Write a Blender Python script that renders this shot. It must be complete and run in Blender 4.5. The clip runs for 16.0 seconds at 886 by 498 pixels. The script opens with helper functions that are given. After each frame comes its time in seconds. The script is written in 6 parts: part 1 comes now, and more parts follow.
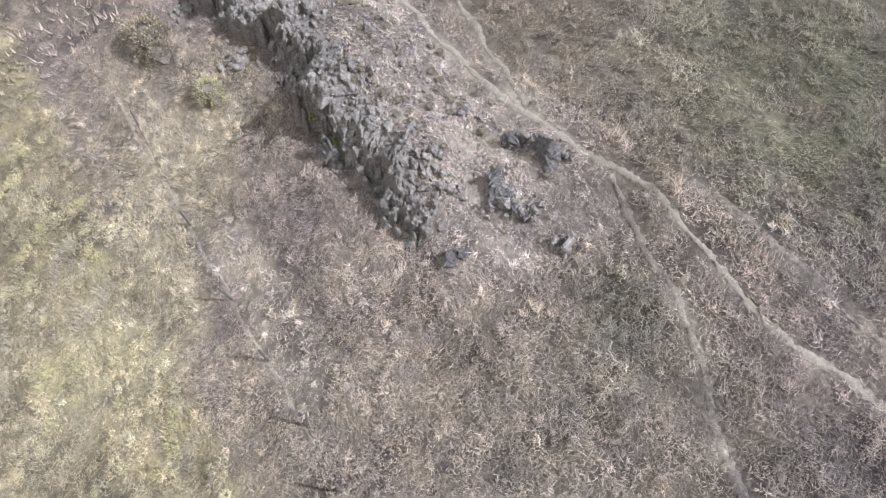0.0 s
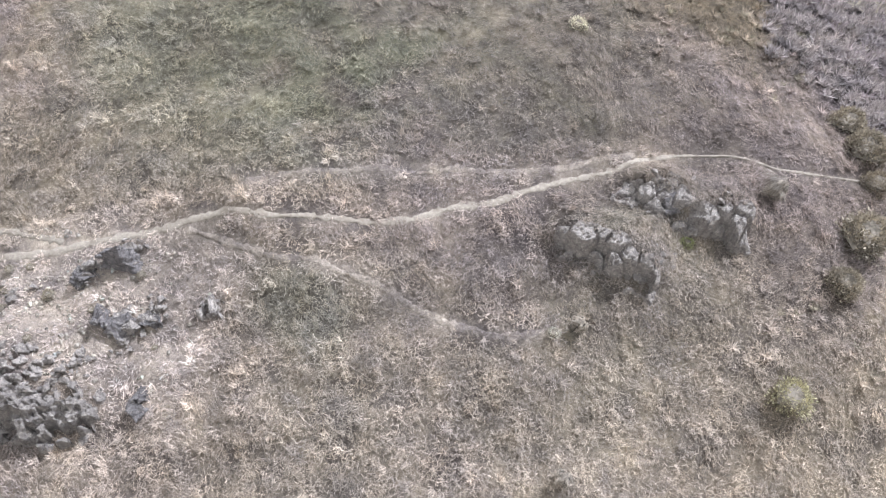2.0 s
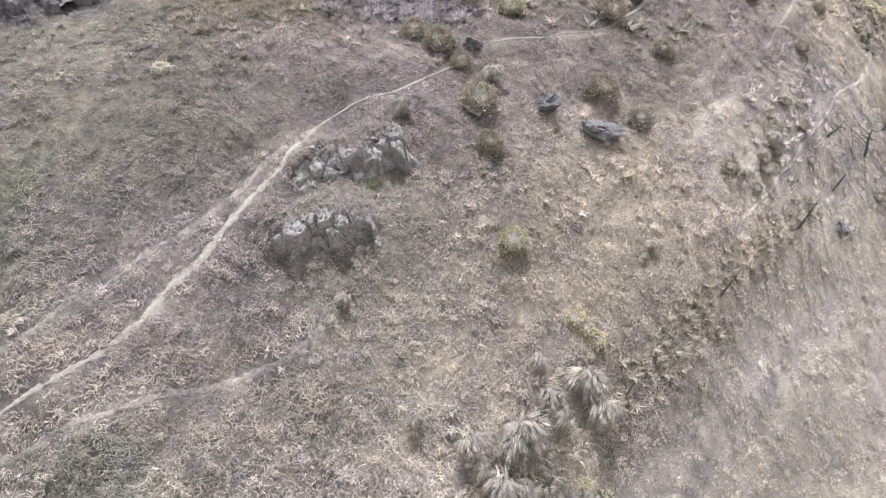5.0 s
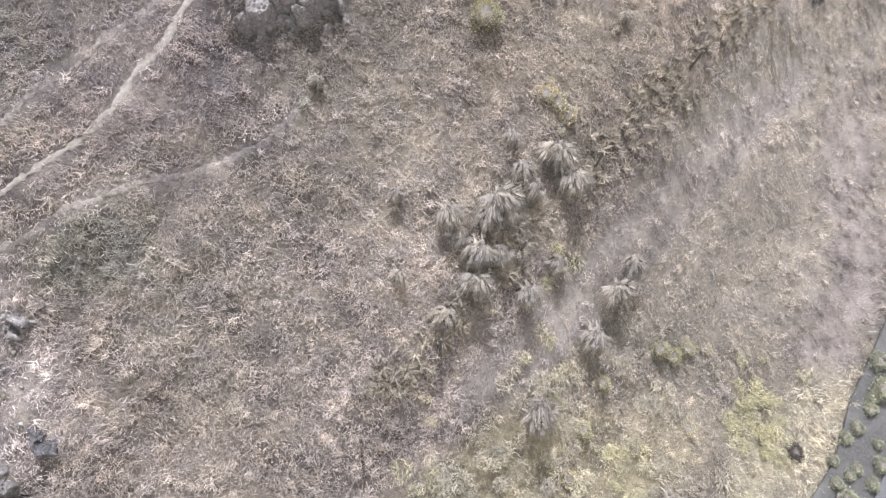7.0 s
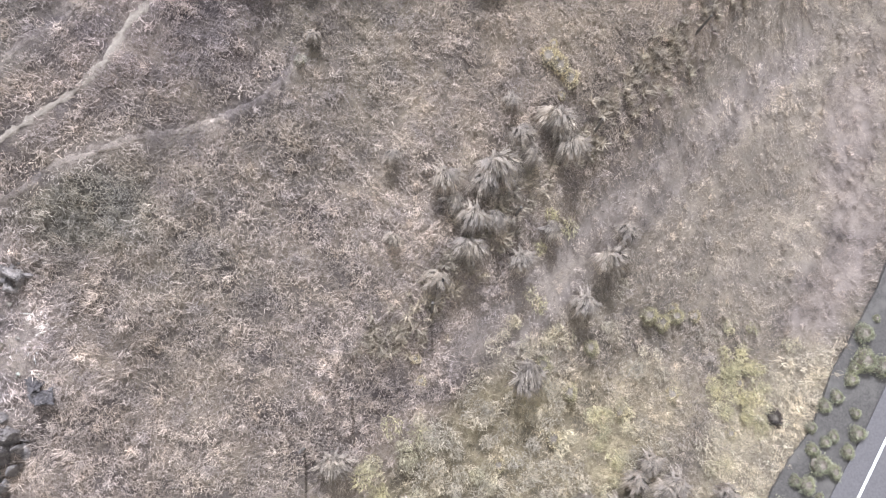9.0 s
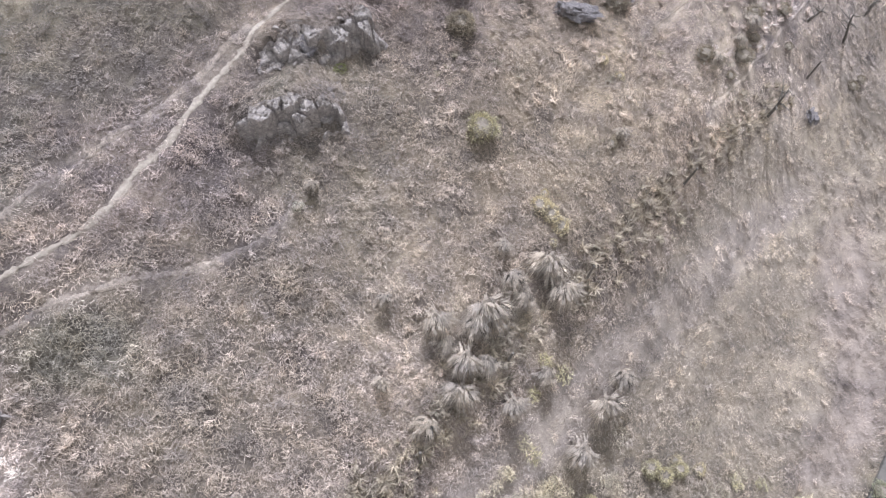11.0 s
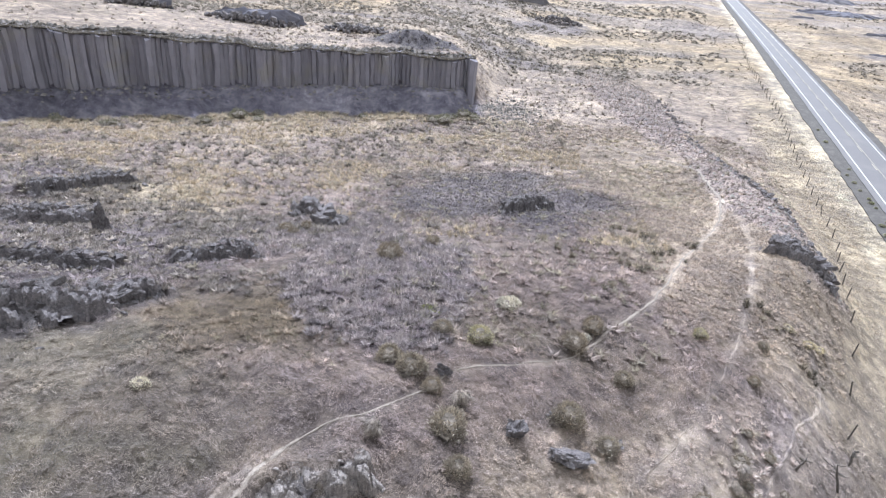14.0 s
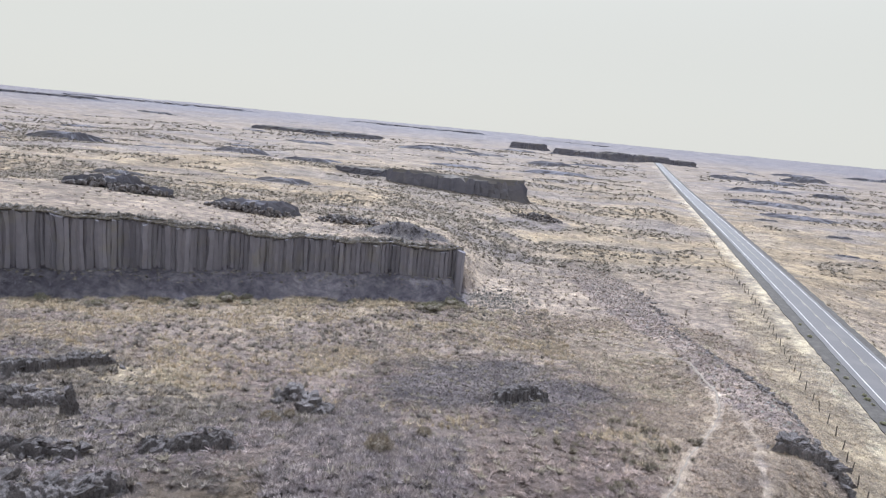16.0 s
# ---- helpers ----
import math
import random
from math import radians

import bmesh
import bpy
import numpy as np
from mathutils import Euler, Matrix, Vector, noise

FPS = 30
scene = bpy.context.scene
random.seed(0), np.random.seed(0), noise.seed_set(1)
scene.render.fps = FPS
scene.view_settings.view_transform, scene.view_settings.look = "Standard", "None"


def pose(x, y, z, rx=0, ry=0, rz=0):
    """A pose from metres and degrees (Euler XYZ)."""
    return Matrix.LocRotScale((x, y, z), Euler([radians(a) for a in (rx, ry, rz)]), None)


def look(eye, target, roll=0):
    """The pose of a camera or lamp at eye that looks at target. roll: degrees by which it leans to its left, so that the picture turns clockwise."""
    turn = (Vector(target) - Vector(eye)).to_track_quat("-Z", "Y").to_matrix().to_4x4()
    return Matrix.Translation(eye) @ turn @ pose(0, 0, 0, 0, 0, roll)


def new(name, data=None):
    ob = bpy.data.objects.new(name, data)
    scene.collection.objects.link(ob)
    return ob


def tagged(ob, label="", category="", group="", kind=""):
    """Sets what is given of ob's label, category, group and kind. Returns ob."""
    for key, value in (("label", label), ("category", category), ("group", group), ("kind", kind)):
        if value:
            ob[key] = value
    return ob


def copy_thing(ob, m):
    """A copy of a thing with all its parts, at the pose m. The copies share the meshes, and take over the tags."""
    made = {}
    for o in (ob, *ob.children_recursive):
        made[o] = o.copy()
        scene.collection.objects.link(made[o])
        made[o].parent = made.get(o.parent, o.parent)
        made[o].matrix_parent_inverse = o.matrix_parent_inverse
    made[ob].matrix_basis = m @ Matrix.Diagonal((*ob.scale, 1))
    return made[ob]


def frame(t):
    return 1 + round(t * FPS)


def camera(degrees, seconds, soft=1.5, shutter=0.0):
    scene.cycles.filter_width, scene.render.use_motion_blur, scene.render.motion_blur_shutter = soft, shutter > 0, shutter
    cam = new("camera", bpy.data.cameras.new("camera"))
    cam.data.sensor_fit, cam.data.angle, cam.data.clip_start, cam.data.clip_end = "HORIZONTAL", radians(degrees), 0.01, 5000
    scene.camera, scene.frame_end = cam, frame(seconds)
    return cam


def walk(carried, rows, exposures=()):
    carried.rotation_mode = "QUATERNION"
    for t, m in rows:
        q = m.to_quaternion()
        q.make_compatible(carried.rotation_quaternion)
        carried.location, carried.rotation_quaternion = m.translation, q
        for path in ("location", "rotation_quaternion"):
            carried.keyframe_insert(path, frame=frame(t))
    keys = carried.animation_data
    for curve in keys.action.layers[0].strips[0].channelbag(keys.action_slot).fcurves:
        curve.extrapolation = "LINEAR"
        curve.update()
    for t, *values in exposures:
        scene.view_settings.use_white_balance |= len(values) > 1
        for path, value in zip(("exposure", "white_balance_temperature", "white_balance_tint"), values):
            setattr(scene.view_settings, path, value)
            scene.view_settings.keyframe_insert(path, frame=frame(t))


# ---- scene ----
cam = camera(68.68, 16.0, soft=1.25)


def aim(x, y, z, yaw, pitch, roll):
    """Camera pose: yaw to the left from +y, pitch up, roll, in degrees."""
    return pose(x, y, z, 90 + pitch, 0, yaw) @ pose(0, 0, 0, 0, 0, roll)


# seconds, x, y, z, yaw, pitch, roll
ROWS = (
    (0, -1.44, 2.14, 29.25, 101.20, -60.39, 3.29),
    (0.5, -0.90, 2.39, 29.45, 85.34, -58.91, 4.02),
    (1, -0.76, 2.46, 29.38, 68.44, -57.73, 5.49),
    (1.5, -0.44, 1.83, 29.98, 63.03, -56.41, 2.31),
    (2, -0.40, 2.00, 30.15, 43.79, -56.19, 3.65),
    (2.5, 0.12, 2.01, 30.56, 33.67, -55.33, 2.60),
    (3, 0.83, 1.84, 31.43, 27.78, -54.87, 1.74),
    (3.5, 0.38, 1.38, 31.53, 26.04, -54.00, 2.01),
    (4, -0.04, 1.15, 31.46, 20.60, -53.04, 0.83),
    (4.2, -0.11, 1.08, 31.46, 14.06, -52.79, 1.10),
    (6.3, -0.72, -0.99, 31.16, -5.05, -63.20, 4.10),
    (6.5, -0.73, -1.06, 31.19, -5.98, -65.48, 5.10),
    (7, -0.72, -1.14, 31.40, -8.70, -71.18, 8.25),
    (7.5, -0.79, -1.13, 31.45, -12.41, -74.91, 12.25),
    (8, -0.87, -0.83, 31.56, -15.22, -76.52, 15.54),
    (8.2, -0.87, -0.74, 31.60, -15.63, -76.68, 16.15),
    (10.3, 0.30, 0.26, 31.89, -5.26, -70.18, 7.38),
    (10.5, 0.32, 0.29, 31.91, -4.78, -68.73, 7.02),
    (11, 0.31, 0.30, 31.95, -3.89, -64.74, 6.50),
    (11.5, 0.20, 0.14, 31.94, -3.24, -59.52, 6.15),
    (12, 0.13, 0.04, 31.91, -2.49, -53.41, 5.68),
    (12.5, 0.00, -0.00, 32.00, -1.85, -46.79, 5.31),
    (13, -0.06, 0.05, 32.12, -1.18, -40.30, 5.00),
    (13.5, -0.03, 0.04, 32.34, -0.46, -33.87, 4.63),
    (14, -0.01, 0.02, 32.50, 0.13, -27.35, 4.41),
    (14.5, -0.00, 0.36, 32.52, 0.87, -20.64, 4.23),
    (15, -0.07, 0.74, 32.46, 1.07, -14.34, 4.26),
    (15.5, -0.51, 1.10, 32.20, 0.58, -11.35, 4.70),
    (16, -1.11, 1.32, 31.86, -0.00, -10.79, 5.51),
)
walk(cam, [(r[0], aim(*r[1:])) for r in ROWS],
     exposures=((0.0, 2.02, 5450, 9), (2.0, 2.35, 5430, 9), (4.2, 2.42, 5400, 9), (8.0, 2.25, 5420, 12), (10.4, 2.2, 5420, 13), (12.0, 2.34, 5350, 13), (13.5, 2.28, 5250, 11), (14.5, 2.22, 5200, 11), (15.0, 2.07, 5220, 11), (15.5, 1.94, 5250, 11), (16.0, 1.88, 5280, 11)))

# ---- sky and sun ----
SUN_ELEVATION, SUN_AZIMUTH = 45.0, -3.0      # azimuth clockwise from +y
world = bpy.data.worlds.new("sky")
scene.world = world
world.use_nodes = True
wt = world.node_tree
sky = wt.nodes.new("ShaderNodeTexSky")
sky.sky_type = "NISHITA"
sky.sun_disc = False
sky.sun_elevation = radians(SUN_ELEVATION)
sky.sun_rotation = radians(SUN_AZIMUTH)
sky.air_density, sky.dust_density, sky.ozone_density = 1.0, 1.6, 1.5
# thin high haze: the clear sky seen through an even pale veil
scaled, veil = wt.nodes.new("ShaderNodeMix"), wt.nodes.new("ShaderNodeMix")
for n, blend, fac in ((scaled, "MULTIPLY", 1.0), (veil, "MIX", 0.985)):
    n.data_type, n.blend_type = "RGBA", blend
    n.inputs[0].default_value = fac
wt.links.new(sky.outputs["Color"], scaled.inputs[6])
scaled.inputs[7].default_value = (0.045, 0.045, 0.045, 1)
wt.links.new(scaled.outputs[2], veil.inputs[6])
# the veil is brighter overhead than at the horizon, as under thin overcast
up, rise, tone_up = wt.nodes.new("ShaderNodeTexCoord"), wt.nodes.new("ShaderNodeSeparateXYZ"), wt.nodes.new("ShaderNodeMix")
wt.links.new(up.outputs["Generated"], rise.inputs[0])
tone_up.data_type = "RGBA"
climb = wt.nodes.new("ShaderNodeMapRange")
climb.interpolation_type = "SMOOTHSTEP"
climb.inputs["From Min"].default_value, climb.inputs["From Max"].default_value = 0.1, 1.0
wt.links.new(rise.outputs["Z"], climb.inputs["Value"])
wt.links.new(climb.outputs["Result"], tone_up.inputs[0])
tone_up.inputs[6].default_value = (0.224, 0.199, 0.151, 1)
tone_up.inputs[7].default_value = (0.385, 0.372, 0.340, 1)
wt.links.new(tone_up.outputs[2], veil.inputs[7])
wt.links.new(veil.outputs[2], wt.nodes["Background"].inputs["Color"])
wt.nodes["Background"].inputs["Strength"].default_value = 1.0
sun = new("sun", bpy.data.lights.new("sun", "SUN"))
sun.data.energy, sun.data.angle, sun.data.color = 2.0, radians(0.5), (1.0, 0.955, 0.89)
sa, se = radians(SUN_AZIMUTH), radians(SUN_ELEVATION)
sun.matrix_world = look((0, 0, 80), Vector((0, 0, 80)) - Vector((math.sin(sa) * math.cos(se), math.cos(sa) * math.cos(se), math.sin(se))))

# ---- lie of the land ----
LATTICE = np.random.RandomState(7).rand(8, 64, 64)


def vnoise(x, y, size, seed=0):
    """Smooth value noise, -1 to 1, with bumps of about that size in metres."""
    u, v = np.asarray(x, float) / size + seed * 17.3, np.asarray(y, float) / size + seed * 9.1
    i, j = np.floor(u).astype(int), np.floor(v).astype(int)
    a, b = u - i, v - j
    a, b = a * a * (3 - 2 * a), b * b * (3 - 2 * b)
    g = LATTICE[seed % 8]
    i0, i1, j0, j1 = i % 64, (i + 1) % 64, j % 64, (j + 1) % 64
    return 2 * ((g[i0, j0] * (1 - a) + g[i1, j0] * a) * (1 - b) + (g[i0, j1] * (1 - a) + g[i1, j1] * a) * b) - 1


def fnoise(x, y, size, seed=0, octaves=4):
    return sum(vnoise(x, y, size / 2**k, seed + k) / 1.7**k for k in range(octaves))


def smooth(a, b, v):
    s = np.clip((v - a) / (b - a), 0, 1)
    return s * s * (3 - 2 * s)


# rises of the hillside: x, y, reach, height over the plain
HILLS = (
    (-80, -60, 42, 4.1), (-40, -60, 35, -0.2), (-50, -28, 31, -0),
    (-25, -28, 26, -1.6), (0, -28, 25, 2.3), (-65, -5, 32, 6.5),
    (-35, -5, 25, 1.1), (-12, -5, 20, -0.6), (8, -5, 19, 0),
    (-50, 18, 28, 1.9), (-25, 18, 22, 5.2), (-4, 18, 18, 3.7),
    (16, 18, 20, -2.8), (-75, 40, 35, 5.9), (-45, 40, 29, 0.9),
    (-20, 40, 24, 0.4), (2, 40, 23, 4.2), (24, 40, 25, 4.8),
    (-60, 66, 36, 3.3), (-28, 66, 31, -1.1), (0, 66, 29, 0.6),
    (34, 66, 32, 4.3), (-70, 95, 43, 1.4), (-30, 95, 38, 0.2),
    (8, 95, 37, 0.4), (45, 95, 39, -0.1), (-90, 140, 55, -1.7),
    (-30, 140, 49, -2.1), (20, 140, 48, 0.2),
)
PLAIN = -7.0
ROAD_Z = -5.0


def road_line():
    """Centre line of the road with its heading: a long left-hand bend, then straight."""
    pts, head = [], []
    x, y, a, step = 26.7, -1.8, 33.2, 2.0
    back = []
    bx, by, ba = x, y, a
    for k in range(100):
        ba = min(ba + 0.1659 * step, 44.0)
        bx, by = bx - step * math.sin(radians(ba)), by - step * math.cos(radians(ba))
        back.append((bx, by, ba))
    fore = [(x, y, a)]
    for k in range(1100):
        s = k * step
        if s < 103.7:
            a -= 0.1659 * step
        elif s > 220:
            a = max(a - 0.004 * step, 15.2)
        x, y = x + step * math.sin(radians(a)), y + step * math.cos(radians(a))
        fore.append((x, y, a))
    line = np.array(back[::-1] + fore)
    h = np.radians(line[:, 2])
    return np.stack([line[:, 0] + 3.35 * np.cos(h), line[:, 1] - 3.35 * np.sin(h), h], 1)


ROAD = road_line()


def road_level(y):
    """Height of the carriageway along the valley."""
    return ROAD_Z - 0.6 * smooth(150, 400, y) + 6.0 * smooth(500, 1600, y)


def road_side(x, y):
    """Signed distance from the road's centre line, positive on its right-hand side."""
    x, y = np.asarray(x, float), np.asarray(y, float)
    cx = np.interp(y, ROAD[:, 1], ROAD[:, 0])
    h = np.interp(y, ROAD[:, 1], ROAD[:, 2])
    return (x - cx) * np.cos(h)


def cliff_range(az):
    """Distance of the basalt cliff's face from the origin along an azimuth in degrees."""
    return 156 + 0.02 * (az - 1.6) * 8 - 3.0 * smooth(-10, -30, az) - 14.0 * smooth(-35, -60, az) + 1.6 * np.sin(az * 0.9) + 0.8 * np.sin(az * 2.3)


def cliff_top(az):
    return np.interp(az, [-60, -35.3, -25, -15, 0, 5], [11.0, 9.0, 6.3, 3.3, 2.7, 2.5])


# rock steps: from x, y to x, y, rise of the left-hand side, reach back
LEDGES = (
    (-31.0, -18.7, -27.9, -13.3, 1.2, 7.4), (-27.9, -13.3, -22.7, -8.8, 1.5, 7.6),
    (-22.7, -8.8, -18.6, -4.3, 1.2, 6.5), (-18.6, -4.3, -16.8, -1.9, 0.6, 4.5),
    (-7.6, 17.2, -4.5, 19.1, 0.95, 3.2), (-7.5, 21.5, -6.0, 22.4, 0.7, 2.0), (-4.9, 22.2, -3.0, 23.7, 1.0, 2.6),
    (-36.0, 18.5, -25.5, 23.0, 1.5, 7.0), (-25.5, 31.8, -20.0, 38.0, 1.2, 7.0), (-22.0, 47.0, -17.0, 49.5, 1.15, 6.5),
    (-44.0, 56.0, -36.8, 60.0, 1.2, 6.5), (7.6, 74.0, 13.0, 78.5, 1.6, 6.0), (34.4, 61.8, 40.0, 59.4, 1.1, 9.0),
    (-34.0, 37.0, -25.5, 31.8, 1.0, 6.0), (-46.5, 67.0, -42.0, 78.0, 1.5, 5.0), (-34.5, 43.0, -26.0, 43.5, 1.0, 4.0),
    (-35.5, -25.5, -31.0, -18.7, 1.1, 6.5),
)


def wander(x, y):
    """How far a broken edge strays from its line."""
    return 0.9 * vnoise(x, y, 3.1, 1) + 0.55 * vnoise(x, y, 1.6, 5) + 0.25 * vnoise(x, y, 0.8, 6)


def steps(x, y):
    z = 0 * x
    wob = wander(x, y)
    for x0, y0, x1, y1, rise, reach in LEDGES:
        n = math.hypot(x1 - x0, y1 - y0)
        ux, uy = (x1 - x0) / n, (y1 - y0) / n
        along = (x - x0) * ux + (y - y0) * uy
        side = (y - y0) * ux - (x - x0) * uy + wob * min(1.0, n / 7.0)
        e = 0.18 * n + 0.8
        z = z + rise * smooth(-0.15, 0.35, side) * smooth(reach, 0.2 * reach, side) * smooth(-e, 0.3, along) * smooth(n + e, n - 0.3, along)
    return z


def treads(x, y):
    """Low terraces that grazing has trodden along the slope, -1 to 1."""
    u, w = 0.62 * x + 0.78 * y, 0.78 * x - 0.62 * y
    return vnoise(u * 0.16 + 3.0, w + 0.25 * vnoise(x, y, 4.0, 1), 0.95, 3)


def height(x, y):
    x, y = np.asarray(x, float), np.asarray(y, float)
    z = PLAIN + 0 * x
    for hx, hy, reach, rise in HILLS:
        z = z + rise * np.exp(-((x - hx) ** 2 + (y - hy) ** 2) / (2 * reach * reach))
    r = np.hypot(x, y)
    az = np.degrees(np.arctan2(x, y))
    # stony ridge above the road
    cx = np.interp(y, [58, 72, 92, 112, 154], [38.5, 42.5, 46.0, 46.0, 49.0])
    z = z + 3.6 * np.exp(-(((x - cx) / 7.0) ** 2)) * smooth(46, 60, y) * smooth(165, 85, y)
    # plateau behind the cliff
    rc = cliff_range(az)
    behind = smooth(-0.2, 2.2, r - rc) * smooth(6 + 0.5 * np.clip(r - rc, 0, 200), 2.4 - 0.25 * np.clip(r - rc, 0, 200), x + 0.08 * (y - 156)) * smooth(-75, -60, az)
    top = cliff_top(az) * (1 - smooth(20, 160, r - rc)) + 0.5 * smooth(20, 160, r - rc)
    fade = 1 - smooth(350, 700, r)
    z = z + behind * fade * (top - z)
    # talus apron below the face
    z = z + 4.4 * smooth(11.5, 0.5, rc - r) * smooth(-1.5, 0.5, rc - r) * smooth(4.0, 1.2, x) * smooth(-75, -60, az) * (r < rc + 2)
    # rolling scabland further off, rising to the skyline
    roll = smooth(170, 330, r) * smooth(-75, -60, az + 0 * x) + smooth(100, 220, r) * (1 - smooth(-75, -60, az))
    roll = np.clip(roll, 0, 1)
    z = z + roll * (2.2 * fnoise(x, y, 90, 1, 3) + 4.0 * smooth(500, 1500, r) * vnoise(x, y, 420, 4) + 2.0)
    z = z + 20.0 * smooth(1000, 4300, r)
    # road bed and its verges
    d = np.abs(road_side(x, y))
    left = road_side(x, y) < 0
    wide = np.where(left, 8.5, 6.0)
    soft = 20.0 + 0.03 * np.clip(r - 100, 0, 600)
    k = smooth(wide + soft, wide, d)
    z = z + k * (road_level(y) - 0.30 - 0.15 * smooth(6.5, 9.5, d) - z)
    # low scree mound behind the cliff's end
    z = z + 3.6 * np.exp(-(((x + 12) / 8.0) ** 2) - ((y - 167) / 4.5) ** 2)
    # small relief of the turf
    g = 1 - k
    z = z + g * (0.25 * vnoise(x, y, 5.0, 2) + 0.10 * vnoise(x, y, 1.7, 3))
    z = z + g * smooth(55, 40, np.hypot(x + 2, y - 10)) * 0.10 * treads(x, y)
    return z + steps(x, y)


def dist_line(x, y, pts):
    d = 1e9 + 0 * x
    for (x0, y0), (x1, y1) in zip(pts[:-1], pts[1:]):
        l2 = (x1 - x0) ** 2 + (y1 - y0) ** 2
        t = np.clip(((x - x0) * (x1 - x0) + (y - y0) * (y1 - y0)) / l2, 0, 1)
        d = np.minimum(d, np.hypot(x - x0 - t * (x1 - x0), y - y0 - t * (y1 - y0)))
    return d


TRAIL_MAIN = ((-33.7, -10.1), (-31.4, -7.1), (-28.6, -4.6), (-24.6, -0.3), (-22.9, 1.8), (-21.6, 4.0), (-20.3, 5.9), (-19.0, 7.9), (-16.2, 10.0),
              (-13.8, 12.2), (-12.5, 14.5), (-11.3, 16.3), (-10.2, 18.9), (-8.9, 21.3), (-7.6, 24.1), (-5.4, 26.7), (-3.3, 27.9), (-1.3, 30.0),
              (0.9, 32.8), (2.9, 33.9), (6.5, 35.8), (10.0, 37.4), (13.4, 42.2), (17.5, 46.7), (21.0, 53.0), (23.9, 58.5), (28.5, 65.8),
              (34.3, 75.7), (36.6, 81.0), (39.0, 88.0), (40.2, 95.4), (41.4, 103.5), (39.8, 112.5), (35.0, 121.0), (27.3, 127.6))
TRAIL_FORK = ((-34.0, -5.7), (-30.6, -3.5), (-27.6, -1.2), (-23.5, 1.6))
TRAIL_LOW = ((-19.9, 5.8), (-16.5, 7.6), (-13.2, 9.8), (-9.3, 11.1), (-6.8, 12.7), (-5.5, 14.3))
TRAIL_HIGH = ((-19.7, 9.0), (-18.1, 11.1), (-15.9, 13.7), (-13.5, 16.1), (-11.2, 18.6), (-8.6, 23.0))
TRAIL_RIDGE = ((29.0, 53.0), (31.4, 59.7), (34.0, 66.0), (36.8, 74.3), (38.0, 81.0), (38.6, 86.5))
TRAIL_SPUR = ((12.3, 27.6), (16.9, 32.9), (20.9, 38.6), (24.4, 44.2), (26.9, 49.4), (29.4, 54.6), (31.0, 59.0))
TRAIL_VERGE = ((-24.0, -23.7), (-20.6, -19.8), (-13.8, -12.1), (-11.1, -9.3), (-8.3, -5.8), (-6.6, -4.1))
TRAIL_FENCE = ((16.4, 23.9), (21.1, 29.6), (24.5, 34.0), (26.5, 37.0), (31.0, 40.8), (32.7, 48.4))


def scree_band(x, y):
    """The stony strip on the ridge beside the road, 0 to 1."""
    mid = np.interp(y, [57, 72, 92, 112, 130, 163, 200], [39.3, 41.2, 42.6, 45.0, 45.2, 45.5, 41.0])
    half = np.interp(y, [57, 72, 92, 112, 130, 163, 200], [3.0, 3.6, 3.7, 3.2, 4.2, 8.0, 9.0])
    e = np.abs(x - mid) / half + 0.22 * vnoise(x, y, 4.0, 2) + 0.12 * vnoise(x, y, 1.5, 4)
    return smooth(1.15, 0.85, e) * smooth(56, 60, y) * smooth(212, 180, y + 6 * vnoise(x, y, 9.0, 3))


def stony_hill(x, y):
    """The rocky hilltop beyond the green slope, 0 to 1."""
    return np.maximum(np.maximum(blob(x, y, -33.0, 52.0, 18.0, 18.0, 0.3), blob(x, y, -28.0, 38.0, 8.0, 6.0, 0.3)), blob(x, y, -48.0, 70.0, 13.0, 14.0, 0.3))


def mound(x, y):
    return blob(x, y, 7.5, 85.0, 16.0, 19.0, 0.35)


def blob(x, y, cx, cy, rx, ry, soft=0.35):
    q = np.hypot((x - cx) / rx, (y - cy) / ry) + 0.28 * vnoise(x, y, 0.45 * min(rx, ry) + 0.6, 2) + 0.15 * vnoise(x, y, 1.3, 4)
    return smooth(1 + soft, 1 - soft, q)


def strip_at(y):
    """Offset of the mown strip beside the fence from the road's centre line."""
    return np.interp(y, [0, 3, 6, 10, 15, 22], [-26.0, -25.2, -24.4, -23.2, -21.4, -18.4])


def rc_gap(az, r):
    return cliff_range(az) - r


# bare grey scree and dark scrub on the plains: x, y, half width, half depth
PATCHES = ((-12, 166, 11, 6), (14, 205, 16, 9), (34, 268, 20, 9), (18, 232, 13, 5), (38, 281, 14, 6), (-30, 208, 12, 3.5), (-91, 403, 30, 9), (-145, 439, 40, 10), (-264, 434, 50, 12),
           (200, 325, 16, 7), (303, 647, 45, 14), (276, 726, 40, 12), (386, 896, 60, 16), (374, 635, 40, 12), (125, 809, 60, 16), (582, 1057, 80, 20), (-120, 230, 22, 5), (-70, 262, 24, 5),
           (165, 262, 12, 5), (215, 420, 20, 8), (185, 372, 14, 6), (240, 520, 34, 10))


def knoll(x, y):
    """Bare stony ground between the first outcrop and the footpath."""
    return smooth(4.4, 2.6, dist_line(x, y, ((-33.5, -12.6), (-29.5, -9.2), (-24.4, -4.6), (-20.0, 1.0), (-17.6, 2.6))) + 0.8 * fnoise(x, y, 2.2, 4, 2))


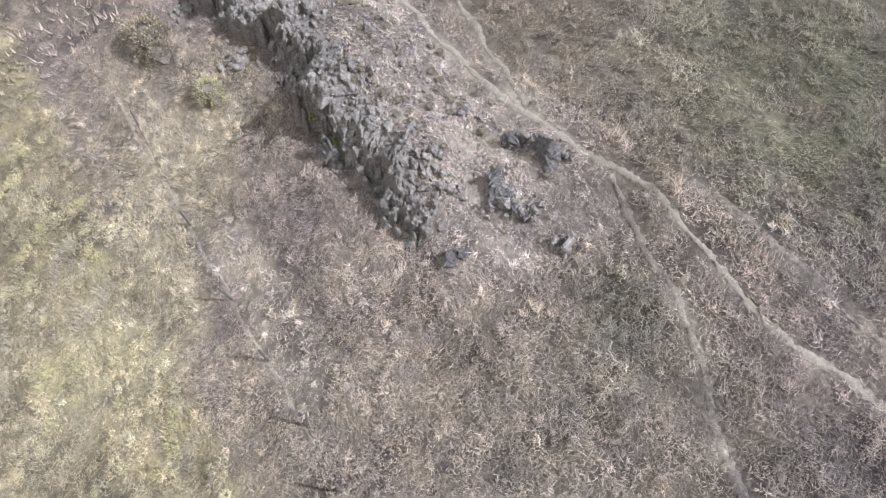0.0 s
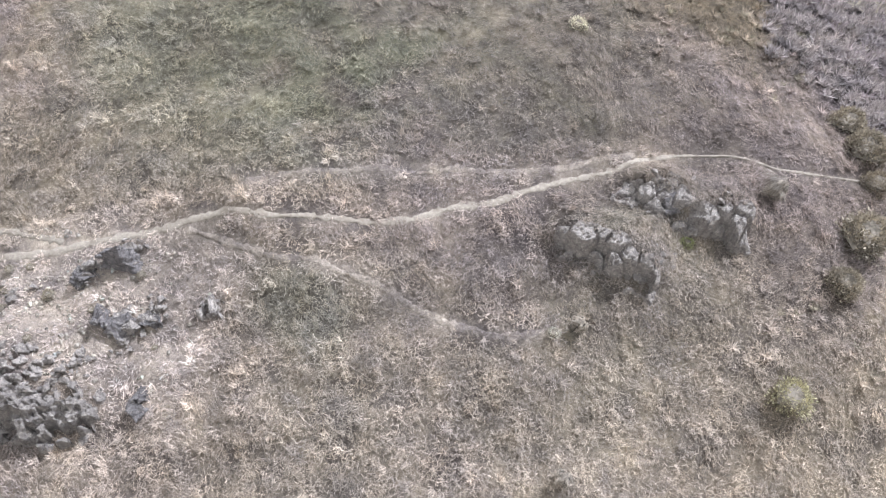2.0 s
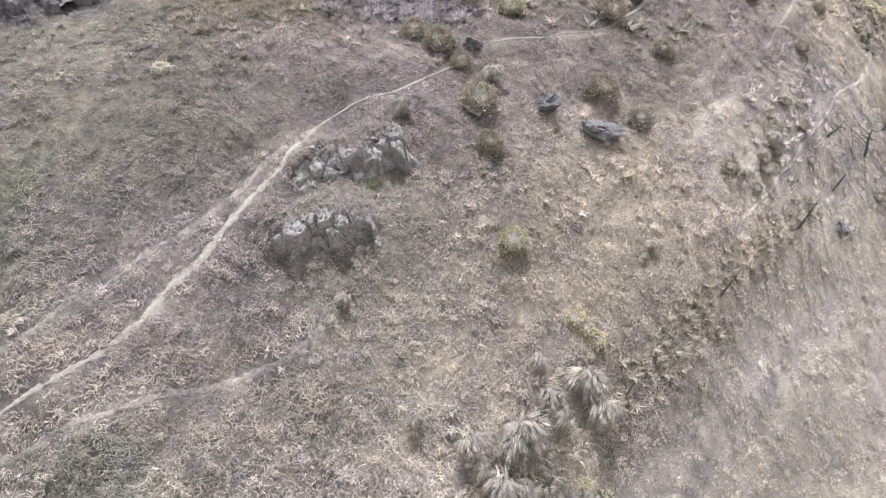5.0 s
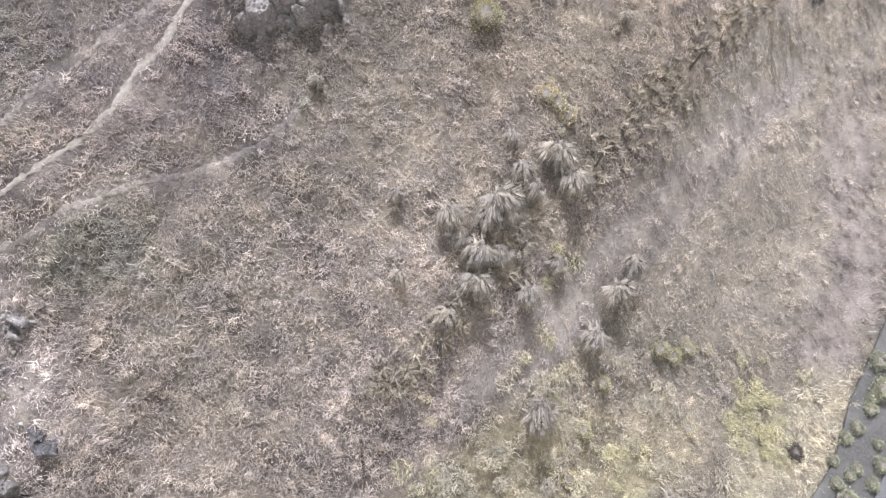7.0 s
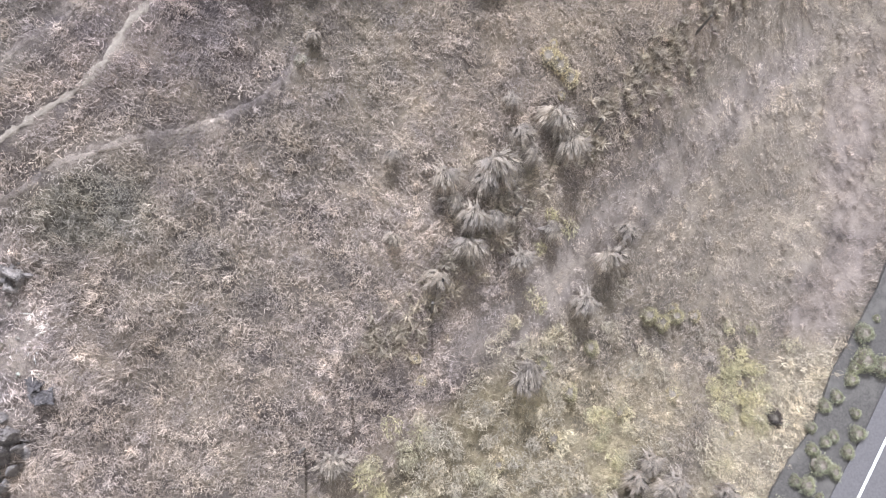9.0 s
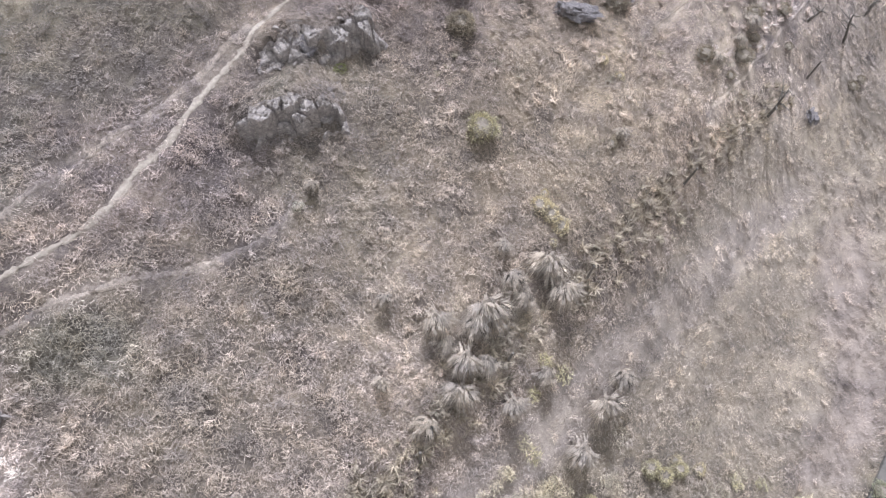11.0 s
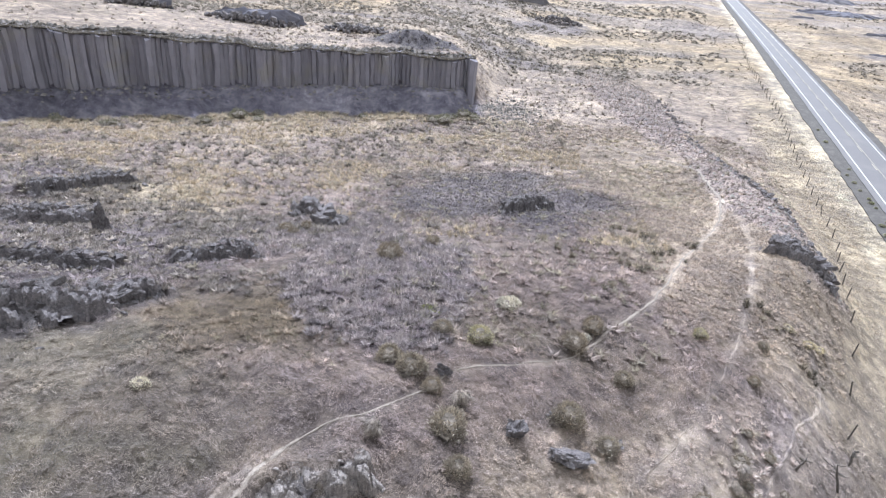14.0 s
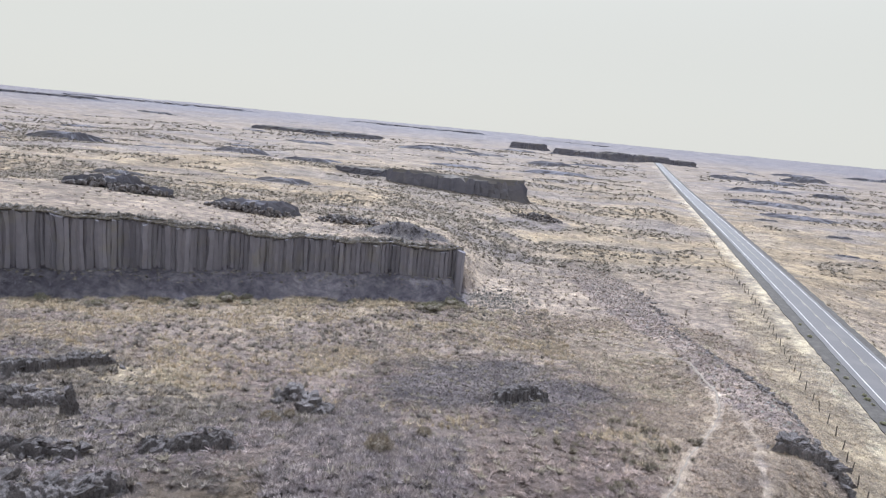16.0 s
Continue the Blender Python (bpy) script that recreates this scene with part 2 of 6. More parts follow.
FAINT = ((TRAIL_MAIN, 0.42, 0.28), (TRAIL_FORK, 0.4, 0.5), (TRAIL_LOW, 0.36, 0.6), (TRAIL_HIGH, 0.34, 0.5), (TRAIL_SPUR, 0.4, 0.45), (TRAIL_VERGE, 0.3, 0.4), (TRAIL_RIDGE, 0.45, 0.22), (TRAIL_FENCE, 0.5, 0.5))


def sage_hollow(x, y):
    """The hollow of grey-mauve sagebrush beyond the crest, 0 to 1."""
    return np.maximum(blob(x, y, -4.5, 46.0, 6.5, 12.0, 0.3), blob(x, y, -11.5, 62.0, 6.5, 10.0, 0.3))


def dust_track(x, y):
    """Bare dusty strip between the verge and the shoulder, 0 to 1."""
    off = np.interp(y, [0, 6, 10, 14, 22], [-9.6, -9.6, -9.4, -12.0, -14.0])
    return smooth(2.8, 0.8, np.abs(road_side(x, y) - off) + 0.5 * vnoise(x, y, 2.0, 3) + 0.4 * vnoise(x, y, 0.7, 5)) * smooth(2.5, 5, y) * smooth(27, 18, y)


def worn(x, y):
    """Where the ground lies smooth and bare: the mown strip and the dusty track, 0 to 1."""
    mown = smooth(2.6, 0.9, np.abs(road_side(x, y) - strip_at(y)) + 0.25 * vnoise(x, y, 1.5, 2) + 0.4 * vnoise(x, y, 0.6, 4)) * smooth(0, 3, y) * smooth(28, 22, y)
    rs = road_side(x, y)
    short = 0.75 * smooth(-26.5, -23.5, rs - 0.1 * np.clip(y - 5, 0, 30) + 0.8 * vnoise(x, y, 2.5, 4)) * smooth(-7.5, -9, rs) * smooth(5, 9, y + 0.25 * (x - 12)) * smooth(40, 25, y)
    return np.maximum(np.maximum(mown, dust_track(x, y)), short)


def cover(x, y):
    """Colour of the ground cover (linear RGB) over the plan."""
    x, y = np.asarray(x, float), np.asarray(y, float)
    shape = x.shape + (1,)
    c = np.ones(x.shape + (3,)) * np.array((0.245, 0.205, 0.162))

    def lay(c, m, rgb):
        m = np.reshape(m, shape)
        return c * (1 - m) + m * np.array(rgb)

    r = np.hypot(x, y)
    rs = road_side(x, y)
    az = np.degrees(np.arctan2(x, y))
    n1, n2 = fnoise(x, y, 7.0, 3, 3), fnoise(x, y, 40.0, 5, 3)
    # mauve-brown sage and straw in patches over the hillside
    p1 = fnoise(x, y, 8.0, 7, 3) + 0.3 * vnoise(x, y, 1.6, 2)
    hill = smooth(60, 45, np.hypot(x + 2, y - 14))
    c = lay(c, hill * smooth(0.0, 0.7, p1) * 0.6, (0.205, 0.17, 0.152))
    c = lay(c, hill * smooth(-0.05, -0.8, p1) * 0.55, (0.285, 0.243, 0.178))
    # green slope above the trail, brown heath beyond it
    green = blob(x, y, -21.5, 18.0, 17.5, 10.5, 0.5) * smooth(0.9, 2.5, dist_line(x, y, TRAIL_MAIN)) * (1 - 0.35 * smooth(0.1, 0.6, p1))
    c = lay(c, green * 0.95, (0.152, 0.154, 0.104))
    c = lay(c, blob(x, y, -28.5, 13.0, 8.0, 6.0, 0.7) * 0.7, (0.235, 0.218, 0.152))
    c = lay(c, blob(x, y, -15.5, 22.6, 5.5, 3.2, 0.5) * 0.6, (0.135, 0.122, 0.098))
    c = lay(c, blob(x, y, -6.1, 32.2, 8.8, 5.6, 0.5) * 0.5, (0.20, 0.165, 0.115))
    c = lay(c, blob(x, y, -5.5, 56.6, 40.5, 37.6, 0.3) * 0.8, (0.19, 0.155, 0.132))
    c = lay(c, blob(x, y, 6.6, 40.7, 9.0, 4.1, 0.5) * 0.6, (0.175, 0.15, 0.105))
    c = lay(c, blob(x, y, -12.2, 13.7, 7.8, 3.9, 0.5) * 0.4, (0.22, 0.175, 0.14))
    c = lay(c, blob(x, y, -9.6, 4.8, 5.4, 4.3, 0.6) * 0.15, (0.19, 0.185, 0.14))
    c = lay(c, blob(x, y, 2.0, 15.0, 13.0, 9.0, 0.5) * 0.5, (0.27, 0.23, 0.176))
    # frosted sage, brown heath and mauve brush beyond the crest
    c = lay(c, blob(x, y, -5.5, 51.0, 8.0, 15.0, 0.4) * 0.6, (0.228, 0.198, 0.172))
    c = lay(c, blob(x, y, -13.5, 37.0, 7.0, 7.0, 0.4) * 0.9, (0.18, 0.148, 0.102))
    c = lay(c, blob(x, y, -21.5, 29.5, 7.0, 4.0, 0.5) * 0.6, (0.235, 0.215, 0.155))
    c = lay(c, blob(x, y, 7.5, 43.0, 8.5, 6.0, 0.5) * 0.5, (0.18, 0.148, 0.13))
    c = lay(c, blob(x, y, -9.5, 27.5, 7.5, 3.5, 0.5) * 0.6, (0.205, 0.172, 0.152))
    c = lay(c, blob(x, y, -11.0, 4.5, 15.0, 11.0, 0.5) * 0.5, (0.29, 0.245, 0.196))
    c = lay(c, blob(x, y, -12.5, 16.2, 7.0, 4.6, 0.5) * 0.65, (0.185, 0.155, 0.14))
    # dry gold below the boulders and pale turf on the right-hand flank
    c = lay(c, blob(x, y, 9.2, 21.2, 6.8, 5.7, 0.6) * 0.4, (0.30, 0.252, 0.178))
    c = lay(c, smooth(-30, -24.5, rs + 1.5 * n1) * smooth(17, 26, y) * smooth(95, 60, y) * 0.8, (0.31, 0.26, 0.195))
    c = lay(c, blob(x, y, 28.1, 61.4, 10.1, 18.6, 0.5) * 0.55, (0.27, 0.225, 0.165))
    c = lay(c, blob(x, y, 32.5, 103.0, 9.0, 26.0, 0.5) * 0.8, (0.262, 0.22, 0.162))
    c = lay(c, smooth(16, 22, x + 0.3 * n1) * blob(x, y, 28.8, 33.3, 6.6, 5.5, 0.5) * 0.8, (0.29, 0.25, 0.24))
    # verge between fence and road
    verge = smooth(-26.4, -24.6, rs + 0.5 * n1 - 0.08 * np.clip(y, -20, 30)) * smooth(20, 8, rs)
    near = smooth(60, 20, y)
    c = lay(c, verge * near, (0.228, 0.196, 0.15))
    c = lay(c, verge * smooth(6, 0, y + 0.25 * (x - 5) + 1.2 * n1) * smooth(-12, -15.6, rs) * 0.85, (0.29, 0.248, 0.16))
    c = lay(c, smooth(-17.5, -14, rs + n1) * smooth(12, 8, np.abs(rs)) * near * 0.7, (0.22, 0.19, 0.152))
    c = lay(c, smooth(-12, -10.2, rs + 0.7 * n1) * smooth(5, 7, -rs) * smooth(9, 0, y) * 0.75, (0.34, 0.295, 0.20))
    c = lay(c, smooth(2.2, 1.2, np.abs(rs - strip_at(y)) + 0.3 * n1) * smooth(0, 3, y) * smooth(26, 20, y) * 0.9, (0.225, 0.194, 0.158))
    far_verge = smooth(-22, -17, rs + n1) * smooth(30, 60, y) * smooth(9, 6, rs)
    c = lay(c, far_verge * 0.9, (0.285, 0.242, 0.17))
    c = lay(c, smooth(-10.5, -8.5, rs + 0.5 * n1) * smooth(30, 60, y) * smooth(4, 6, -rs) * 0.7, (0.35, 0.292, 0.195))
    # scree: dark mound, stony ridge, ground round the outcrops
    c = lay(c, mound(x, y) * 0.92, (0.095, 0.083, 0.082))
    c = lay(c, blob(x, y, 4.0, 97.0, 14.0, 3.5, 0.4) * 0.6, (0.085, 0.076, 0.074))
    # shadow under the mound's rock face, put into the ground colour
    c = lay(c, blob(x, y, 10.5, 75.0, 2.8, 4.2, 0.4) * 0.9, (0.075, 0.067, 0.066))
    # smaller dark patch to the left of it
    c = lay(c, blob(x, y, 1.5, 72.0, 1.8, 2.2, 0.4) * 0.7, (0.09, 0.08, 0.078))
    c = lay(c, scree_band(x, y) * 0.75, (0.235, 0.193, 0.172))
    c = lay(c, knoll(x, y) * 0.85, (0.385, 0.329, 0.278))
    c = lay(c, smooth(2.0, 0.6, dist_line(x, y, ((-15.6, -11.8), (-9.0, -5.2))) + 0.6 * n1) * 0.8, (0.40, 0.344, 0.27))
    for x0, y0, x1, y1, rise, reach in LEDGES[:11] + LEDGES[13:]:
        k = 1.0 if math.hypot(x1 - x0, y1 - y0) > 4 else 0.5
        c = lay(c, smooth(2.2 * k, 0.4 * k, dist_line(x, y, ((x0, y0), (x1, y1))) + 0.5 * k * n1) * 0.7 * k, (0.19, 0.168, 0.152))
    c = lay(c, blob(x, y, 20.0, 30.2, 6.0, 4.6, 0.5) * 0.75, (0.335, 0.285, 0.232))
    c = lay(c, blob(x, y, -12.0, -16.0, 9.0, 4.0, 0.5) * 0.7, (0.37, 0.325, 0.215))
    c = lay(c, blob(x, y, -21.5, -17.5, 5.0, 4.0, 0.5) * 0.6, (0.325, 0.28, 0.20))
    c = lay(c, stony_hill(x, y) * 0.85, (0.138, 0.12, 0.116))
    # dull brown grass on top of the green slope
    c = lay(c, blob(x, y, -18.5, 25.0, 9.0, 6.5, 0.5) * 0.6, (0.155, 0.135, 0.105))
    c = lay(c, blob(x, y, -13.5, 7.2, 2.2, 1.6, 0.5) * 0.5, (0.19, 0.183, 0.135))
    # mauve sage hollow beyond the crest
    c = lay(c, sage_hollow(x, y) * 0.85, (0.135, 0.113, 0.112))
    # dusty track along the shoulder, grass trodden pale along the paths
    c = lay(c, dust_track(x, y) * 0.8, (0.185, 0.155, 0.128))
    for line, half, k in FAINT:
        c = lay(c, smooth(1.6 * half, 0.3 * half, dist_line(x, y, line) + 0.22 * vnoise(x, y, 0.8, 3)) * k, (0.37, 0.318, 0.265))
    # gold below the cliff
    c = lay(c, smooth(20, 8, np.abs(r - 136) + 5 * n1) * smooth(-70, -50, az) * smooth(12, -6, az) * 0.6, (0.30, 0.25, 0.178))
    c = lay(c, blob(x, y, -12.0, 116.0, 44.0, 15.0, 0.4) * 0.5, (0.25, 0.209, 0.158))
    # gold grass and mauve brush by turns between the crest and the cliff
    slope = smooth(58, 74, r) * smooth(150, 143, r) * smooth(26, 12, x) * (1 - mound(x, y)) * (1 - stony_hill(x, y))
    turn = fnoise(x, y, 8.0, 3, 3)
    c = lay(c, slope * smooth(0.05, 0.5, turn) * 0.6, (0.292, 0.243, 0.178))
    c = lay(c, slope * smooth(-0.05, -0.5, turn) * 0.6, (0.2, 0.168, 0.15))
    c = lay(c, blob(x, y, -34.7, 72.4, 10.5, 8.8, 0.5) * 0.6, (0.31, 0.262, 0.175))
    # talus below the face, darkened by the cliff's shade put into its colour
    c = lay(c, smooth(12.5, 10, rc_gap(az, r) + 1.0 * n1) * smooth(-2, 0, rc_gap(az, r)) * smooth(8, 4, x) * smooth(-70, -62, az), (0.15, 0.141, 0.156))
    # plains
    far = smooth(150, 240, r)
    c = lay(c, far, (0.236, 0.19, 0.126))
    c = lay(c, far * smooth(0.1, 0.7, n2) * 0.6, (0.225, 0.191, 0.145))
    c = lay(c, far * smooth(0.45, 0.9, fnoise(x, y, 130.0, 2, 3)) * 0.6, (0.262, 0.213, 0.14))
    c = lay(c, far * smooth(0.15, 0.65, fnoise(0.35 * x, y, 26.0, 6, 3)) * (0.5 + 0.35 * smooth(300, 600, r)), (0.15, 0.137, 0.134))
    c = lay(c, far * smooth(0.1, 0.6, fnoise(0.6 * x, y, 11.0, 1, 3)) * 0.4, (0.195, 0.172, 0.148))
    # pale graded strip beside the shoulder
    rs = road_side(x, y)
    c = lay(c, smooth(-11.5, -9.5, rs + 0.7 * n1) * smooth(0, -5, rs) * smooth(60, 85, y) * 0.8, (0.40, 0.352, 0.255))
    for px, py, pw, pd in PATCHES:
        c = lay(c, blob(x, y, px, py, pw, pd, 0.35) * 0.85, (0.15, 0.132, 0.122))
    c = lay(c, blob(x, y, -12.0, 166.0, 12.0, 6.0, 0.3) * 0.9, (0.09, 0.083, 0.083))
    # greyer with distance, then blue distance haze put into the ground colour
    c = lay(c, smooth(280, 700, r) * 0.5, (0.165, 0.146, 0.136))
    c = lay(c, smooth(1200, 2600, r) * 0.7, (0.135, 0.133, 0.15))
    v = 1 + 0.15 * treads(x, y) * smooth(55, 40, np.hypot(x + 2, y - 10)) + 0.13 * n1 + 0.08 * vnoise(x, y, 1.1, 6) + 0.08 * n2
    return np.clip(c * v[..., None] * np.array((1.005, 0.988, 1.085)), 0.02, 0.7)

# ---- materials ----
def material(name, rough=0.9, metal=0.0, spec=0.2):
    m = bpy.data.materials.new(name)
    m.use_nodes = True
    b = m.node_tree.nodes["Principled BSDF"]
    b.inputs["Roughness"].default_value, b.inputs["Metallic"].default_value = rough, metal
    b.inputs["Specular IOR Level"].default_value = spec
    return m, m.node_tree, b


def node(t, kind, **values):
    n = t.nodes.new(kind)
    for key, value in values.items():
        n.inputs[key.replace("_", " ")].default_value = value
    return n


def coords(t, world_space):
    if world_space:
        return t.nodes.new("ShaderNodeNewGeometry").outputs["Position"]
    return t.nodes.new("ShaderNodeTexCoord").outputs["Object"]


def noise_tex(t, where, scale, detail=4.0, rough=0.6):
    n = node(t, "ShaderNodeTexNoise", Scale=scale, Detail=detail, Roughness=rough)
    t.links.new(where, n.inputs["Vector"])
    return n.outputs["Fac"]


def mixed(t, fac, a, b, blend="MIX"):
    n = t.nodes.new("ShaderNodeMix")
    n.data_type, n.blend_type = "RGBA", blend
    for socket, v in ((n.inputs[0], fac), (n.inputs[6], a), (n.inputs[7], b)):
        if isinstance(v, (int, float)):
            socket.default_value = v
        elif isinstance(v, tuple):
            socket.default_value = (*v, 1.0)
        else:
            t.links.new(v, socket)
    return n.outputs[2]


def ramp(t, fac, lo, hi, a=0.0, b=1.0):
    n = t.nodes.new("ShaderNodeMapRange")
    t.links.new(fac, n.inputs["Value"])
    for key, value in (("From Min", lo), ("From Max", hi), ("To Min", a), ("To Max", b)):
        n.inputs[key].default_value = value
    return n.outputs["Result"]


def bump(t, b, fac, strength, distance):
    n = node(t, "ShaderNodeBump", Strength=strength, Distance=distance)
    t.links.new(fac, n.inputs["Height"])
    t.links.new(n.outputs["Normal"], b.inputs["Normal"])


def spotted(name, dark, light, scale, rough=0.9, spec=0.2, world_space=False, relief=0.02, scale2=None, blotch=None, metal=0.0):
    """Two tones in noise, blotches of a third tone and a fine relief."""
    m, t, b = material(name, rough, metal, spec)
    p = coords(t, world_space)
    f = noise_tex(t, p, scale)
    col = mixed(t, ramp(t, f, 0.3, 0.7), dark, light)
    if blotch:
        col = mixed(t, ramp(t, noise_tex(t, p, scale2 or scale * 0.2, 3.0), 0.5, 0.68, 0.0, 0.85), col, blotch)
    info = t.nodes.new("ShaderNodeObjectInfo")
    v = ramp(t, info.outputs["Random"], 0, 1, 0.82, 1.18)
    hsv = t.nodes.new("ShaderNodeHueSaturation")
    t.links.new(col, hsv.inputs["Color"])
    t.links.new(v, hsv.inputs["Value"])
    t.links.new(hsv.outputs["Color"], b.inputs["Base Color"])
    bump(t, b, noise_tex(t, p, scale * 1.7, 6.0, 0.7), 0.7, relief)
    return m


def tinted(name, rough=0.95, fine=3.0, coarse=0.5, relief=0.06, spread=0.5, thin=0.0):
    """Takes its colour from the mesh's own colour layer, with grain over it."""
    m, t, b = material(name, rough, 0.0, 0.1)
    a = t.nodes.new("ShaderNodeVertexColor")
    a.layer_name = "tint"
    p = coords(t, True)
    f1, f2 = noise_tex(t, p, fine, 6.0, 0.7), noise_tex(t, p, coarse, 4.0, 0.6)
    col = mixed(t, 1.0, a.outputs["Color"], mixed(t, ramp(t, f1, 0.32, 0.68), (1 - spread,) * 3, (1 + spread,) * 3), "MULTIPLY")
    col = mixed(t, 1.0, col, mixed(t, ramp(t, f2, 0.35, 0.65), (0.84, 0.85, 0.88), (1.16, 1.14, 1.08)), "MULTIPLY")
    t.links.new(col, b.inputs["Base Color"])
    if relief:
        bump(t, b, f1, 0.9, relief)
    return m


def leafy(m, share=0.32):
    """Lets part of the light through thin blades."""
    t = m.node_tree
    b, out = t.nodes["Principled BSDF"], t.nodes["Material Output"]
    tr, mix = t.nodes.new("ShaderNodeBsdfTranslucent"), t.nodes.new("ShaderNodeMixShader")
    t.links.new(b.inputs["Base Color"].links[0].from_socket, tr.inputs["Color"])
    mix.inputs[0].default_value = share
    t.links.new(b.outputs[0], mix.inputs[1])
    t.links.new(tr.outputs[0], mix.inputs[2])
    t.links.new(mix.outputs[0], out.inputs["Surface"])
    return m


def shaggy(name):
    """Matted dry bunchgrass: tufts, strands and litter over the mesh's own colour layer."""
    m, t, b = material(name, 0.95, 0.0, 0.1)
    a = t.nodes.new("ShaderNodeVertexColor")
    a.layer_name = "tint"
    p = coords(t, True)
    # strands run in directions that wander from tuft to tuft
    warp = node(t, "ShaderNodeTexNoise", Scale=1.7, Detail=2.0, Roughness=0.5)
    t.links.new(p, warp.inputs["Vector"])
    bent = t.nodes.new("ShaderNodeVectorMath")
    bent.operation = "MULTIPLY_ADD"
    t.links.new(warp.outputs["Color"], bent.inputs[0])
    bent.inputs[1].default_value = (1.6, 1.6, 1.6)
    t.links.new(p, bent.inputs[2])
    squeeze = t.nodes.new("ShaderNodeVectorMath")
    squeeze.operation = "MULTIPLY"
    t.links.new(bent.outputs[0], squeeze.inputs[0])
    squeeze.inputs[1].default_value = (3.2, 1.0, 1.6)
    strand = noise_tex(t, squeeze.outputs[0], 10.0, 4.0, 0.7)
    tuft = node(t, "ShaderNodeTexVoronoi", Scale=2.6, Randomness=1.0)
    t.links.new(bent.outputs[0], tuft.inputs["Vector"])
    tuft = tuft.outputs["Distance"]
    broad = noise_tex(t, p, 0.6, 4.0, 0.6)
    col = mixed(t, 1.0, a.outputs["Color"], mixed(t, ramp(t, strand, 0.36, 0.64), (0.7,) * 3, (1.38,) * 3), "MULTIPLY")
    col = mixed(t, 1.0, col, mixed(t, ramp(t, tuft, 0.1, 0.75), (1.08,) * 3, (0.92, 0.91, 0.91)), "MULTIPLY")
    col = mixed(t, 1.0, col, mixed(t, ramp(t, broad, 0.38, 0.62), (0.7, 0.7, 0.73), (1.28, 1.27, 1.2)), "MULTIPLY")
    for size, k in ((0.27, 0.16), (0.11, 0.2), (0.035, 0.16)):
        wide = noise_tex(t, p, size, 5.0, 0.65)
        col = mixed(t, 1.0, col, mixed(t, ramp(t, wide, 0.38, 0.62), (1 - k, 1 - k, 1 - 0.9 * k), (1 + k, 1 + k, 1 + 0.8 * k)), "MULTIPLY")
    bare = mixed(t, 1.0, a.outputs["Color"], mixed(t, ramp(t, strand, 0.3, 0.7), (0.9,) * 3, (1.1,) * 3), "MULTIPLY")
    col = mixed(t, a.outputs["Alpha"], bare, col)
    t.links.new(col, b.inputs["Base Color"])
    lift = t.nodes.new("ShaderNodeMath")
    lift.operation = "MULTIPLY_ADD"
    t.links.new(tuft, lift.inputs[0])
    lift.inputs[1].default_value = -0.45
    t.links.new(strand, lift.inputs[2])
    scaled = t.nodes.new("ShaderNodeMath")
    scaled.operation = "MULTIPLY"
    t.links.new(lift.outputs[0], scaled.inputs[0])
    t.links.new(a.outputs["Alpha"], scaled.inputs[1])
    bump(t, b, scaled.outputs[0], 1.0, 0.16)
    return m


def rock(name, dark, light, lichen):
    """Jointed basalt: mottled tone, pale lichen, dark cracks."""
    m, t, b = material(name, 0.92, 0.0, 0.15)
    p = coords(t, True)
    f = noise_tex(t, p, 2.6, 9.0, 0.78)
    col = mixed(t, ramp(t, f, 0.34, 0.64), dark, light)
    col = mixed(t, ramp(t, noise_tex(t, p, 6.0, 7.0, 0.75), 0.52, 0.62, 0.0, 0.75), col, lichen)
    wob = node(t, "ShaderNodeTexNoise", Scale=2.0, Detail=3.0)
    t.links.new(p, wob.inputs["Vector"])
    q = t.nodes.new("ShaderNodeVectorMath")
    q.operation = "MULTIPLY_ADD"
    t.links.new(wob.outputs["Color"], q.inputs[0])
    q.inputs[1].default_value = (1.1, 1.1, 1.1)
    t.links.new(p, q.inputs[2])
    crack = t.nodes.new("ShaderNodeTexVoronoi")
    crack.feature = "DISTANCE_TO_EDGE"
    crack.inputs["Scale"].default_value = 1.1
    t.links.new(q.outputs[0], crack.inputs["Vector"])
    seam = ramp(t, crack.outputs["Distance"], 0.0, 0.035)
    col = mixed(t, seam, tuple(0.9 * k for k in dark), col)
    info = t.nodes.new("ShaderNodeObjectInfo")
    hsv = t.nodes.new("ShaderNodeHueSaturation")
    t.links.new(col, hsv.inputs["Color"])
    t.links.new(ramp(t, info.outputs["Random"], 0, 1, 0.8, 1.15), hsv.inputs["Value"])
    t.links.new(hsv.outputs["Color"], b.inputs["Base Color"])
    lift = t.nodes.new("ShaderNodeMath")
    lift.operation = "MULTIPLY_ADD"
    t.links.new(seam, lift.inputs[0])
    lift.inputs[1].default_value = 0.10
    t.links.new(noise_tex(t, p, 4.0, 9.0, 0.8), lift.inputs[2])
    bump(t, b, lift.outputs[0], 1.0, 0.24)
    return m


GROUND = shaggy("dry_turf")
GRASS = leafy(tinted("dry_grass", 0.85, 9.0, 0.8, 0.0, 0.25))
FOLIAGE = leafy(tinted("shrub_leaves", 0.85, 9.0, 0.8, 0.0, 0.25), 0.15)
BASALT = rock("basalt", (0.165, 0.146, 0.142), (0.335, 0.296, 0.278), (0.45, 0.398, 0.36))
BASALT_DARK = rock("dark_basalt", (0.10, 0.09, 0.094), (0.19, 0.171, 0.173), (0.27, 0.242, 0.228))
COLUMN = spotted("columnar_basalt", (0.178, 0.167, 0.192), (0.208, 0.195, 0.22), 0.6, 0.92, 0.15, True, 0.06, 0.18, (0.205, 0.19, 0.185))
